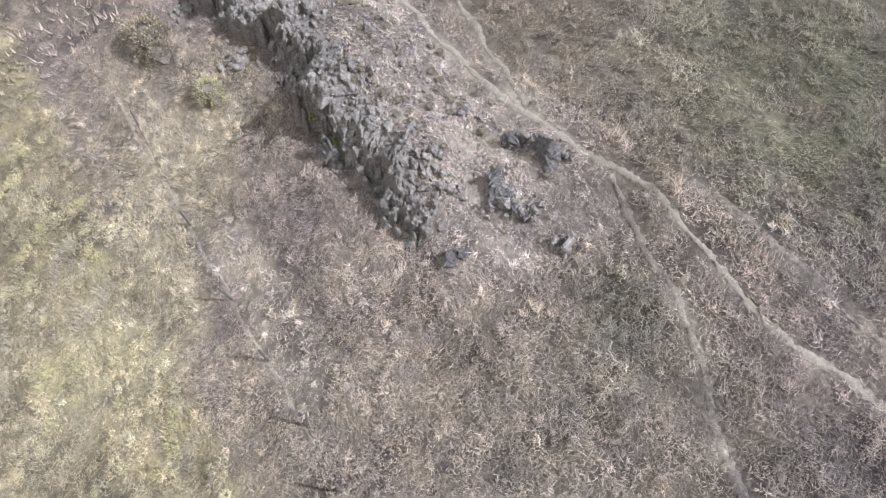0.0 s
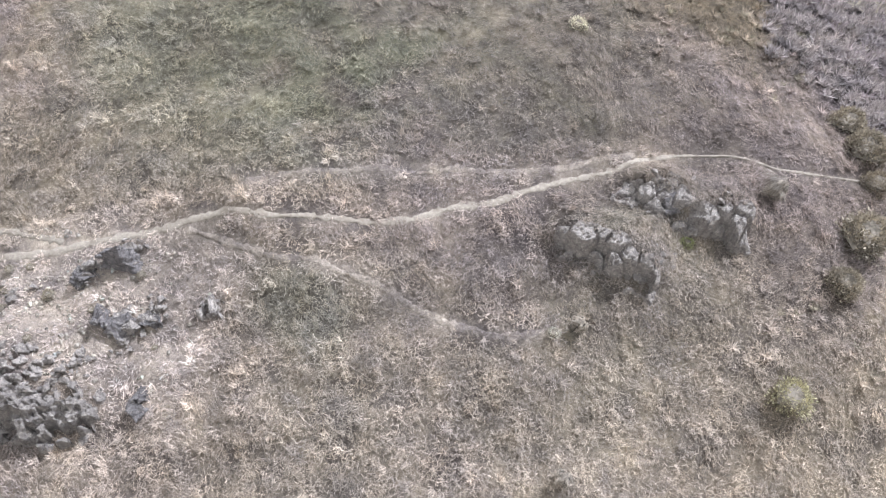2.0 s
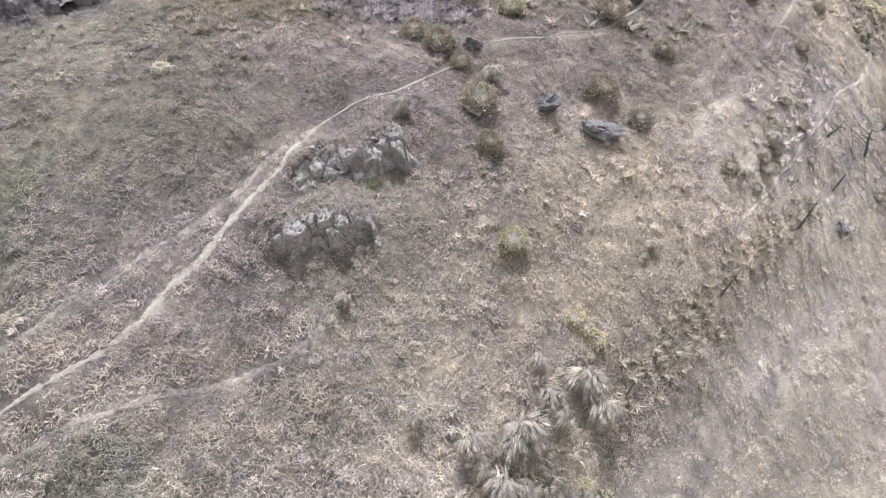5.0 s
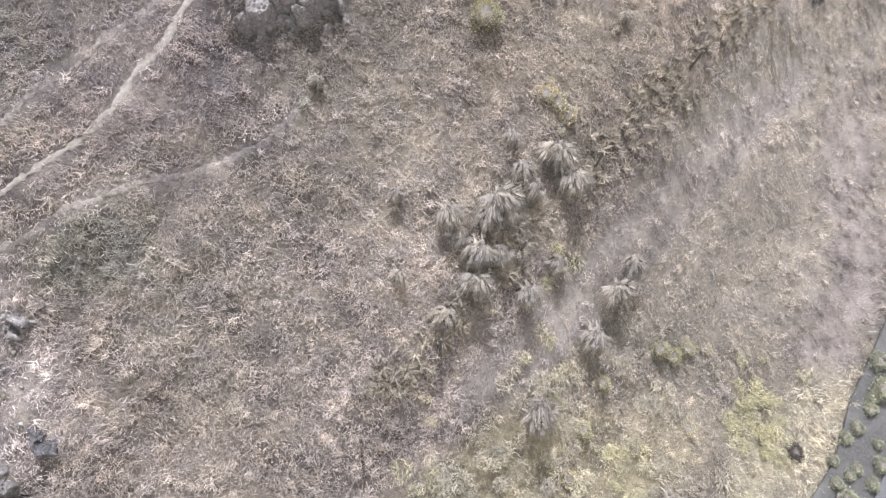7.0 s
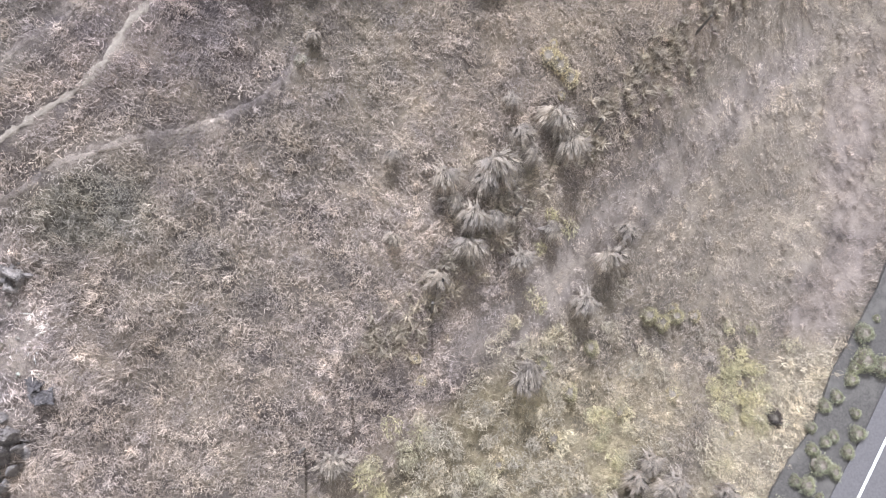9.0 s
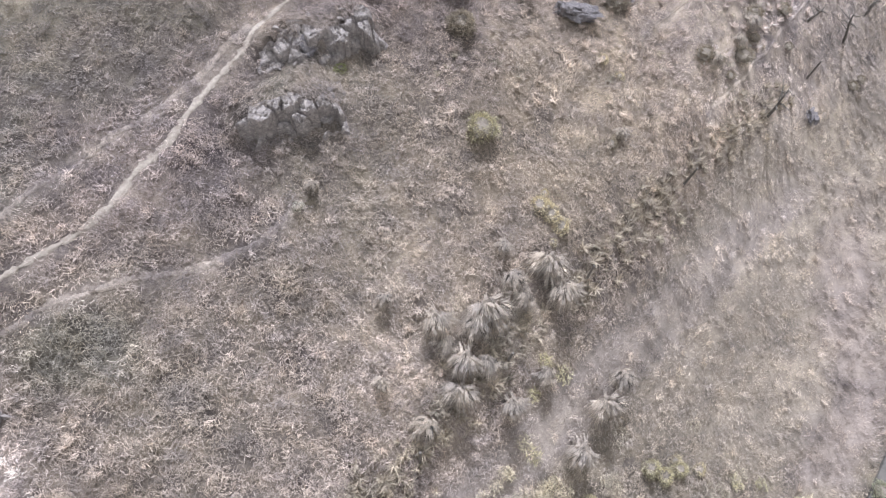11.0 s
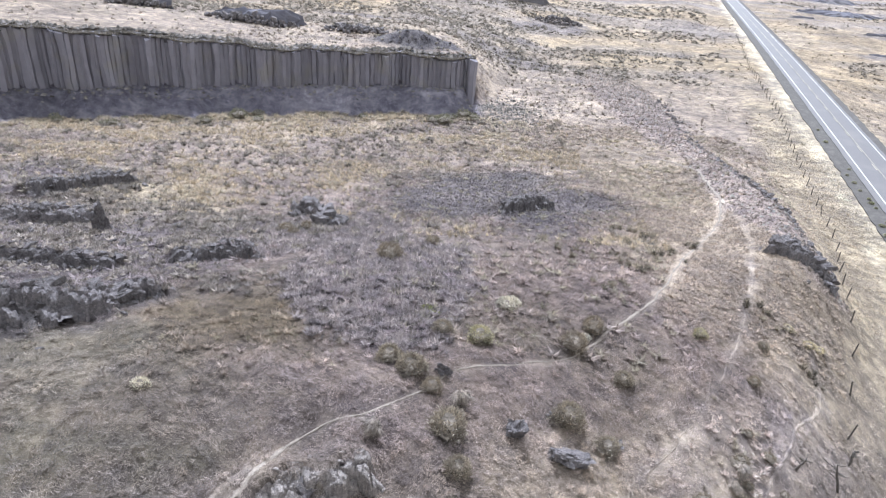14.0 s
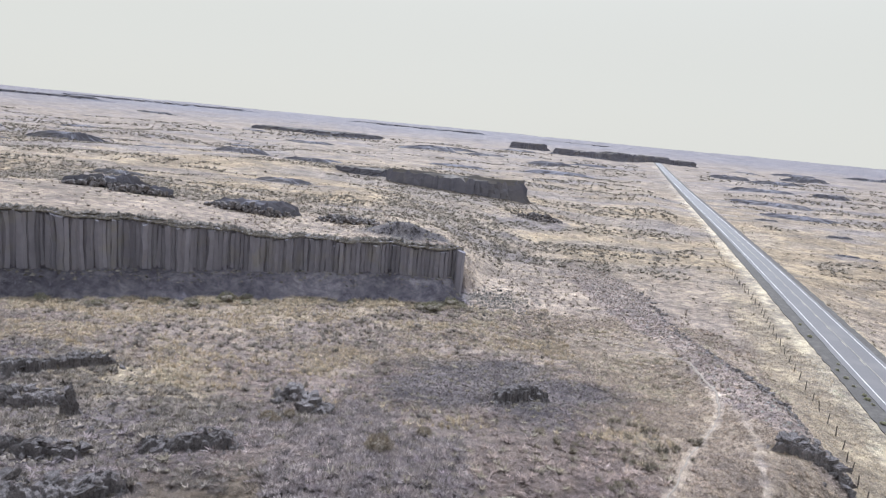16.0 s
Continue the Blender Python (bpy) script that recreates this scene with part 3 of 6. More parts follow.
ASPHALT = spotted("asphalt", (0.092, 0.083, 0.086), (0.13, 0.119, 0.122), 9.0, 0.68, 0.4, True, 0.004, 0.12, (0.142, 0.128, 0.126))
GRAVEL = spotted("shoulder_gravel", (0.05, 0.045, 0.042), (0.088, 0.08, 0.074), 9.0, 0.95, 0.2, True, 0.03, 0.7, (0.102, 0.093, 0.084))
LINE_WHITE = spotted("line_paint", (0.50, 0.49, 0.47), (0.68, 0.67, 0.64), 6.0, 0.7, 0.2, True, 0.001, 3.0, (0.32, 0.31, 0.30))
LINE_YELLOW = spotted("centre_paint", (0.32, 0.29, 0.235), (0.44, 0.40, 0.325), 6.0, 0.7, 0.2, True, 0.001, 3.0, (0.26, 0.24, 0.21))
DIRT = spotted("trail_dirt", (0.185, 0.157, 0.133), (0.30, 0.26, 0.222), 7.0, 0.95, 0.1, True, 0.08, 1.7, (0.21, 0.177, 0.147))
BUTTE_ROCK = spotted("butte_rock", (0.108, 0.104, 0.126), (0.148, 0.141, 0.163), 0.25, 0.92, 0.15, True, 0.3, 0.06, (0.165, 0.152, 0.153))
WEATHERED = spotted("weathered_wood", (0.06, 0.053, 0.048), (0.15, 0.133, 0.118), 6.0, 0.85, 0.2, False, 0.01, 2.0, (0.12, 0.10, 0.085))
STEEL = spotted("rusted_steel", (0.06, 0.05, 0.045), (0.15, 0.12, 0.10), 8.0, 0.6, 0.4, False, 0.002, 2.0, (0.17, 0.09, 0.05), 0.5)
BARK = spotted("twig_bark", (0.10, 0.085, 0.07), (0.21, 0.18, 0.15), 9.0, 0.9, 0.1, False, 0.01)


# ---- helpers for meshes ----
def mesh_object(name, verts, faces, mat, parent=None, label="", flat=True):
    me = bpy.data.meshes.new(name)
    me.from_pydata([tuple(v) for v in verts], [], [tuple(f) for f in faces])
    me.materials.append(mat)
    if not flat:
        me.shade_smooth()
    ob = new(name, me)
    ob.parent = parent
    return tagged(ob, label)


def part(name, bm, mat, parent, label="", flat=True):
    me = bpy.data.meshes.new(name)
    bm.to_mesh(me)
    bm.free()
    me.materials.append(mat)
    if not flat:
        me.shade_smooth()
    ob = new(name, me)
    ob.parent = parent
    return tagged(ob, label)


def soup(name, tris, tint, mat, parent=None, flat=True):
    """One mesh of loose triangles (n, 3, 3) with a colour for each (n, 3)."""
    n = len(tris)
    me = bpy.data.meshes.new(name)
    me.vertices.add(3 * n)
    me.loops.add(3 * n)
    me.polygons.add(n)
    me.vertices.foreach_set("co", tris.reshape(-1).astype(np.float32))
    me.loops.foreach_set("vertex_index", np.arange(3 * n, dtype=np.int32))
    me.polygons.foreach_set("loop_start", np.arange(0, 3 * n, 3, dtype=np.int32))
    me.update(calc_edges=True)
    if tint is not None:
        layer = me.color_attributes.new("tint", "FLOAT_COLOR", "POINT")
        rgba = np.ones((3 * n, 4), np.float32)
        rgba[:, :3] = np.repeat(tint, 3, 0)
        layer.data.foreach_set("color", rgba.reshape(-1))
    me.materials.append(mat)
    ob = new(name, me)
    ob.parent = parent
    return ob


def blades(pos, reach, tall, count, width, tint, seed, lean=(0.0, 0.0), jitter=0.22):
    """Splayed triangular blades round each place: (n * count, 3, 3) and their colours."""
    g = np.random.RandomState(seed)
    n = len(pos)
    reach, tall, width = (np.broadcast_to(np.asarray(v, float), (n,)) for v in (reach, tall, width))
    a = g.rand(n, count) * 2 * np.pi
    k = 0.35 + 0.65 * g.rand(n, count)
    foot = 0.35 * reach[:, None] * g.rand(n, count)
    b = a + g.randn(n, count) * 0.5
    base = np.stack([foot * np.cos(b), foot * np.sin(b), -0.04 + 0 * a], -1) + pos[:, None]
    out = reach[:, None] * (0.25 + 0.75 * g.rand(n, count))
    tip = base + np.stack([out * np.cos(a) + lean[0] * tall[:, None], out * np.sin(a) + lean[1] * tall[:, None], tall[:, None] * k + 0.04], -1)
    w = width[:, None] * (0.6 + 0.8 * g.rand(n, count))
    side = np.stack([-np.sin(a) * w, np.cos(a) * w, 0 * a], -1) * 0.5
    tris = np.stack([base - side, base + side, tip], 2).reshape(-1, 3, 3)
    c = tint[:, None] * (1 + np.clip(jitter * g.randn(n, count, 1), -0.6, 0.5))
    return tris, np.clip(c, 0.015, 0.8).reshape(-1, 3)


def matted(x, y, spread, reach, tall, count, width, tint, seed, jitter=0.36):
    """Blades lying tangled round each place, combed one way in every patch."""
    g = np.random.RandomState(seed)
    n = len(x)
    spread, reach, tall = (np.broadcast_to(np.asarray(v, float), (n,))[:, None] for v in (spread, reach, tall))
    z = height(x, y)
    sx, sy = (height(x + 0.3, y) - z) / 0.3, (height(x, y + 0.3) - z) / 0.3
    q, b = spread * np.sqrt(g.rand(n, count)), 6.283 * g.rand(n, count)
    bx, by = q * np.cos(b), q * np.sin(b)
    a = -1.2 + 2.2 * vnoise(x, y, 1.6, 4)[:, None] + 1.15 * g.randn(n, count)
    out = reach * (0.45 + 0.8 * g.rand(n, count))
    dx, dy = out * np.cos(a), out * np.sin(a)
    w = width * (0.6 + 0.8 * g.rand(n, count)) * 0.5
    bend = np.clip(sx, -1.2, 1.2)[:, None], np.clip(sy, -1.2, 1.2)[:, None]
    top = tall * g.rand(n, count)
    bz = z[:, None] + bx * bend[0] + by * bend[1] - 0.03 + 0.5 * top
    tz = z[:, None] + (bx + dx) * bend[0] + (by + dy) * bend[1] + 0.02 + top
    px, py = x[:, None] + bx, y[:, None] + by
    tris = np.stack([np.stack([px - w * np.sin(a), py + w * np.cos(a), bz], -1), np.stack([px + w * np.sin(a), py - w * np.cos(a), bz], -1), np.stack([px + dx, py + dy, tz], -1)], 2)
    c = tint[:, None] * (1 + np.clip(jitter * g.randn(n, count, 1), -0.6, 0.5))
    return tris.reshape(-1, 3, 3), np.clip(c, 0.015, 0.8).reshape(-1, 3)


# ---- ground ----
def build_ground():
    rings = [0.0]
    while rings[-1] < 4900:
        r = rings[-1]
        rings.append(r + (0.34 if r < 40 else 0.0085 * r if r < 260 else 0.013 * r))
    rings = np.array(rings[1:])
    az = np.concatenate([np.arange(-44, 44, 0.42), np.arange(44, 316, 0.7)])
    a = np.radians(az)
    x, y = rings[:, None] * np.sin(a)[None], rings[:, None] * np.cos(a)[None]
    z = height(x, y) - 0.06 * smooth(60, 40, np.hypot(x + 1, y - 9))       # soil under the matted grass
    col = cover(x, y) * (1 - 0.2 * (1 - worn(x, y)) * smooth(60, 40, np.hypot(x + 1, y - 9)))[..., None]      # up to a fifth darker under the near grass, not where worn
    nr, na = x.shape
    verts = np.concatenate([np.stack([x, y, z], -1).reshape(-1, 3), [[0, 0, float(height(0.0, 0.0))]]])
    i = np.arange(nr - 1)[:, None] * na
    j, j1 = np.arange(na)[None], (np.arange(na)[None] + 1) % na
    quads = np.stack([i + j, i + na + j, i + na + j1, i + j1], -1).reshape(-1, 4)
    fan = np.stack([np.full(na, nr * na), np.arange(na), (np.arange(na) + 1) % na], -1)
    nq, nf = len(quads), na
    me = bpy.data.meshes.new("ground")
    me.vertices.add(len(verts))
    me.loops.add(4 * nq + 3 * nf)
    me.polygons.add(nq + nf)
    me.vertices.foreach_set("co", verts.reshape(-1).astype(np.float32))
    me.loops.foreach_set("vertex_index", np.concatenate([quads[:, ::-1].reshape(-1), fan[:, ::-1].reshape(-1)]).astype(np.int32))
    me.polygons.foreach_set("loop_start", np.concatenate([np.arange(nq) * 4, 4 * nq + np.arange(nf) * 3]).astype(np.int32))
    me.update(calc_edges=True)
    me.validate()
    layer = me.color_attributes.new("tint", "FLOAT_COLOR", "POINT")
    rgba = np.ones((len(verts), 4), np.float32)
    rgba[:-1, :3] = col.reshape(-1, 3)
    rgba[-1, :3] = rgba[0, :3]
    rgba[:-1, 3] = 1 - 0.65 * worn(x, y).reshape(-1)
    layer.data.foreach_set("color", rgba.reshape(-1))
    me.materials.append(GROUND)
    me.shade_smooth()
    return tagged(new("ground", me), "dry bunchgrass hillside and scabland plain reaching the horizon", "ground", kind="structure")


ground = build_ground()


# ---- road ----
def strip(name, mat, left, right, lift, first, last, step=1, ragged=0.0, seed=0, parent=None, thick=0.0):
    """A ribbon along the road between two offsets from its centre line, over the line's rows first to last."""
    g = np.random.RandomState(seed)
    rows = ROAD[first:last:step]
    nx, ny = np.cos(rows[:, 2]), -np.sin(rows[:, 2])
    zl = road_level(rows[:, 1]) + lift
    lo, hi = left + ragged * g.randn(len(rows)), right + ragged * g.randn(len(rows)) * (ragged > 0)
    verts = []
    for k in range(len(rows)):
        for off in (lo[k], hi[k]):
            crown = -0.018 * abs(off)
            verts.append((rows[k, 0] + off * nx[k], rows[k, 1] + off * ny[k], zl[k] + crown))
    faces = [(2 * k, 2 * k + 1, 2 * k + 3, 2 * k + 2) for k in range(len(rows) - 1)]
    if thick:
        n = len(verts)
        verts += [(v[0], v[1], v[2] - thick) for v in verts]
        for k in range(len(rows) - 1):
            faces.append((2 * k + 2, 2 * k, n + 2 * k, n + 2 * k + 2)[::-1])
            faces.append((2 * k + 1, 2 * k + 3, n + 2 * k + 3, n + 2 * k + 1)[::-1])
    return mesh_object(name, verts, faces, mat, parent)


LAST = 880
tagged(strip("road_shoulder", GRAVEL, -7.4, 6.2, -0.03, 0, LAST, ragged=0.12, seed=3, thick=0.5), "grey gravel road shoulder with scattered low sagebrush", "shoulder", kind="structure")
tagged(strip("road", ASPHALT, -4.6, 4.3, 0.03, 0, LAST, ragged=0.06, seed=4, thick=0.08), "grey two-lane asphalt country road with white edge lines", "road", kind="structure")
tagged(strip("edge_line", LINE_WHITE, -3.43, -3.28, 0.045, 0, LAST), "worn white edge line painted on asphalt", "road marking", kind="structure")
tagged(strip("edge_line", LINE_WHITE, 3.28, 3.43, 0.045, 0, LAST), "worn white edge line painted on asphalt", "road marking", kind="structure")
tagged(strip("centre_line", LINE_YELLOW, 0.10, 0.24, 0.045, 0, 300), "faded pale yellow centre line on asphalt", "road marking", kind="structure")
for k in range(100, 420, 6):
    tagged(strip("centre_dash", LINE_YELLOW, -0.24, -0.10, 0.045, k, k + 3), "faded pale yellow centre dash on asphalt", "road marking", "centre dashes", "structure")


# ---- trails ----
def trail(name, pts, width, label, seed, mat=DIRT):
    g = np.random.RandomState(seed)
    p = np.array(pts, float)
    for _ in range(3):      # corner cutting
        q = np.empty((2 * len(p) - 2, 2))
        q[0::2], q[1::2] = 0.75 * p[:-1] + 0.25 * p[1:], 0.25 * p[:-1] + 0.75 * p[1:]
        p = np.concatenate([p[:1], q, p[-1:]])
    d = np.concatenate([[0], np.cumsum(np.hypot(*np.diff(p, axis=0).T))])
    s = np.arange(0, d[-1], 0.16)
    x, y = np.interp(s, d, p[:, 0]), np.interp(s, d, p[:, 1])
    tx, ty = np.gradient(x), np.gradient(y)
    n = np.hypot(tx, ty)
    tx, ty = tx / n, ty / n
    verts, cols = [], 5
    w = width * (1 - 0.35 * smooth(30, 55, y) + 0.45 * smooth(75, 92, y)) * (1 - 0.65 * smooth(23, 26, y) * smooth(42, 37, y)) * (1 + 0.35 * vnoise(s, 0 * s, 1.6, 3) + 0.3 * vnoise(s, 0 * s, 0.45, 5) + 0.3 * g.randn(len(s)).clip(-2, 2))
    sway = 0.13 * vnoise(s, 0 * s + 3, 1.7, 5) + 0.05 * vnoise(s, 0 * s + 3, 0.6, 6)
    for j in range(cols):
        f = (j / (cols - 1) - 0.5)
        vx, vy = x - ty * (f * w + sway), y + tx * (f * w + sway)
        vz = height(vx, vy) + (0.0 + 0.04 * smooth(40, 60, np.hypot(vx + 1, vy - 9)) + 0.16 * smooth(80, 92, np.hypot(vx, vy))) - (0.07 if j in (0, cols - 1) else 0.0) - 0.03 * (j == cols // 2)
        verts.append(np.stack([vx, vy, vz], -1))
    v = np.stack(verts, 1).reshape(-1, 3)
    faces = [(cols * k + j, cols * k + j + 1, cols * k + cols + j + 1, cols * k + cols + j)[::-1] for k in range(len(s) - 1) for j in range(cols - 1)]
    ob = mesh_object(name, v, faces, mat, flat=False)
    if mat is GROUND:       # only the grass is trodden down, in the colours of the turf around it
        layer = ob.data.color_attributes.new("tint", "FLOAT_COLOR", "POINT")
        rgba = np.ones((len(v), 4), np.float32)
        rgba[:, :3] = cover(v[:, 0], v[:, 1]) * 1.1 + 0.015
        layer.data.foreach_set("color", rgba.reshape(-1))
    return tagged(ob, label, "trail", kind="structure")


trail("trail", TRAIL_MAIN, 0.3, "narrow pale dirt footpath worn into the dry grass", 1)
trail("trail", TRAIL_FORK, 0.32, "pale dirt side path through stony turf", 2)
trail("trail", TRAIL_LOW, 0.3, "faint trodden path through dry grass", 3, GROUND)
trail("trail", TRAIL_HIGH, 0.25, "faint trodden path through dry grass", 4, GROUND)
trail("trail", TRAIL_SPUR, 0.18, "short faint path through brush", 7, GROUND)
trail("trail", TRAIL_VERGE, 0.2, "faint pale track beside the fence", 8, GROUND)
trail("trail", TRAIL_RIDGE, 0.25, "faint pale path along the stony ridge", 5, GROUND)
trail("trail", TRAIL_FENCE, 0.45, "pale animal track beside the fence", 6, GROUND)


# ---- basalt cliff ----
def build_cliff():
    cliff = tagged(new("cliff"), "dark columnar basalt cliff standing in its own shade", "cliff", kind="structure")
    g = np.random.RandomState(11)
    # wall behind the columns
    az = np.arange(-62, 0.9, 0.35)
    rr = cliff_range(az) + 0.1
    top, verts = cliff_top(az), []
    for a, r, t in zip(np.radians(az), rr, top):
        x, y = r * math.sin(a), r * math.cos(a)
        z0 = float(height(x * 0.985, y * 0.985)) - 1.0
        xb, yb = x * (r + 3.0) / r, y * (r + 3.0) / r
        verts += [(x, y, z0), (x, y, t - 0.25), (xb, yb, t - 0.1)]
    n = len(az)
    faces = [(3 * k, 3 * k + 3, 3 * k + 4, 3 * k + 1) for k in range(n - 1)] + [(3 * k + 1, 3 * k + 4, 3 * k + 5, 3 * k + 2) for k in range(n - 1)]
    mesh_object("cliff_wall", verts, faces, COLUMN, cliff)
    # columns: a few shapes shared by all
    shapes = []
    for s in range(8):
        sides, levels = 6, 5
        v, f = [], []
        base = [0.55 * (1 + 0.16 * g.randn()) for _ in range(sides)]
        for l in range(levels):
            q = l / (levels - 1)
            dx, dy = 0.06 * g.randn(), 0.06 * g.randn()
            for k in range(sides):
                an = 2 * math.pi * k / sides + 0.1 * g.randn()
                rad = base[k] * (1 - 0.06 * q)
                v.append((rad * math.cos(an) + dx, rad * math.sin(an) + dy, q + (0.02 * g.randn() if l == levels - 1 else 0)))
        for l in range(levels - 1):
            for k in range(sides):
                a0, a1 = l * sides + k, l * sides + (k + 1) % sides
                f.append((a0, a1, a1 + sides, a0 + sides))
        f.append(tuple(range((levels - 1) * sides, levels * sides)))
        me = bpy.data.meshes.new("column")
        me.from_pydata(v, [], f)
        me.materials.append(COLUMN)
        shapes.append(me)
    a = 0.95
    while a > -61:
        w = 0.8 + 0.5 * g.rand()
        r = float(cliff_range(np.array(a))) + 0.08 * g.randn() + (0.5 if g.rand() < 0.04 else 0)
        x, y = r * math.sin(radians(a)), r * math.cos(radians(a))
        z0 = float(height(x * 0.985, y * 0.985)) - 0.8
        tall = float(cliff_top(a)) - z0 - (0.2 + 0.7 * g.rand() + (2.0 * g.rand() if g.rand() < 0.08 else 0))
        ob = new("column", shapes[g.randint(8)])
        ob.parent = cliff
        ob.matrix_basis = pose(x, y, z0, 0.7 * g.randn(), 0.7 * g.randn(), g.rand() * 360) @ Matrix.Diagonal((w * 1.35, w * 1.35, tall, 1))
        a -= math.degrees(w * 0.98 / r)
    # the end that turns back from the face
    for k in range(9):
        w = 1.0 + 0.5 * g.rand()
        x, y = 2.6 - 0.05 * k + 0.2 * g.randn(), 156.5 + 1.3 * k
        z0 = float(height(7.5, y)) - 3
        t = 2.4 - 0.12 * k - 0.5 * g.rand()
        ob = new("column", shapes[g.randint(8)])
        ob.parent = cliff
        ob.matrix_basis = pose(x, y, z0, 1.2 * g.randn(), 1.2 * g.randn(), g.rand() * 360) @ Matrix.Diagonal((w * 1.25, w * 1.25, t - z0, 1))
    return cliff


build_cliff()

# ---- rocks ----
def rock_mesh(seed, mat, detail=3, square=0.4, rough=0.16, cuts=11, table=False):
    """A broken basalt block, about 1 m from centre to side."""
    g = np.random.RandomState(seed)
    bm = bmesh.new()
    bmesh.ops.create_icosphere(bm, subdivisions=detail, radius=1.0)
    off = Vector(g.rand(3) * 50)
    planes = [(Vector(g.randn(3)).normalized(), 0.36 + 0.4 * g.rand()) for _ in range(cuts)]
    if table:       # a flat bedding plane on top
        planes = [(n, d) for n, d in planes if n.z < 0.3] + [(Vector((0.06, -0.05, 1)).normalized(), 0.5)]
    for v in bm.verts:
        c = v.co
        c = Vector([math.copysign(abs(k) ** square, k) for k in c])
        for n, d in planes:     # cleaved faces first, then the weathering on them
            e = c.dot(n) - d
            if e > 0:
                c -= n * e
        dist = noise.voronoi(c * 2.0 + off)[0]
        joint = max(0.0, 1 - (dist[1] - dist[0]) / 0.2)
        c *= 1 + rough * noise.noise(c * 1.7 + off) + 0.7 * rough * noise.noise(c * 4.0 + off) + 0.5 * rough * noise.noise(c * 9.0 + off) - 0.16 * joint
        v.co = c
    me = bpy.data.meshes.new("boulder")
    bm.to_mesh(me)
    bm.free()
    me.materials.append(mat)
    return me


BOULDERS = [rock_mesh(s, BASALT, 3, 0.45, 0.3, 13) for s in range(8)]
BLOCKS = [rock_mesh(80 + s, BASALT, 4, 0.45, 0.42, 7, True) for s in range(5)]
DARK_BLOCKS = [rock_mesh(90 + s, BASALT_DARK, 4, 0.45, 0.42, 7, True) for s in range(4)]
SMALL = [rock_mesh(100 + s, BASALT, 2) for s in range(8)]
DARK_SMALL = [rock_mesh(110 + s, BASALT_DARK, 2) for s in range(6)]
SLABS = [rock_mesh(20 + s, BASALT, 3, 0.4, 0.3, 11) for s in range(5)]
DARKS = [rock_mesh(40 + s, BASALT_DARK, 3, 0.45, 0.3, 13) for s in range(6)]
RUGGED = [rock_mesh(140 + s, BASALT_DARK, 4, 0.5, 0.42, 9) for s in range(5)]


def put_rock(parent, shapes, g, x, y, size, sink=0.35, flat=0.7, name="boulder", yaw=None, stretch=1.0, tilt=9, swing=12):
    sx, sy, sz = size * (0.75 + 0.5 * g.rand()) * stretch, size * (0.7 + 0.4 * g.rand()), size * flat * (0.75 + 0.5 * g.rand())
    z = float(height(x, y)) + sz * (1 - 2 * sink)
    ob = new(name, shapes[g.randint(len(shapes))])
    ob.parent = parent
    ob.matrix_basis = pose(x, y, z, tilt * g.randn(), tilt * g.randn(), g.rand() * 360 if yaw is None else yaw + swing * g.randn()) @ Matrix.Diagonal((sx, sy, sz, 1))
    return ob


def cells(x, y, size, seed):
    """Joint pattern of the rock: each place's cell centre, its own number 0 to 1, and the distance to the nearest joint."""
    table = np.random.RandomState(seed).rand(48, 48, 3)
    u, v = x / size, y / size
    i, j = np.floor(u).astype(int), np.floor(v).astype(int)
    f1, f2 = np.full(x.shape, 9.0), np.full(x.shape, 9.0)
    cx, cy, own = x * 0, y * 0, x * 0
    for a in (-1, 0, 1):
        for b in (-1, 0, 1):
            h = table[(i + a) % 48, (j + b) % 48]
            px, py = i + a + 0.1 + 0.8 * h[..., 0], j + b + 0.1 + 0.8 * h[..., 1]
            d = np.hypot(px - u, py - v)
            first = d < f1
            f2 = np.where(first, f1, np.minimum(f2, d))
            f1 = np.where(first, d, f1)
            cx, cy, own = np.where(first, px, cx), np.where(first, py, cy), np.where(first, h[..., 2], own)
    return cx * size, cy * size, own, f2 - f1


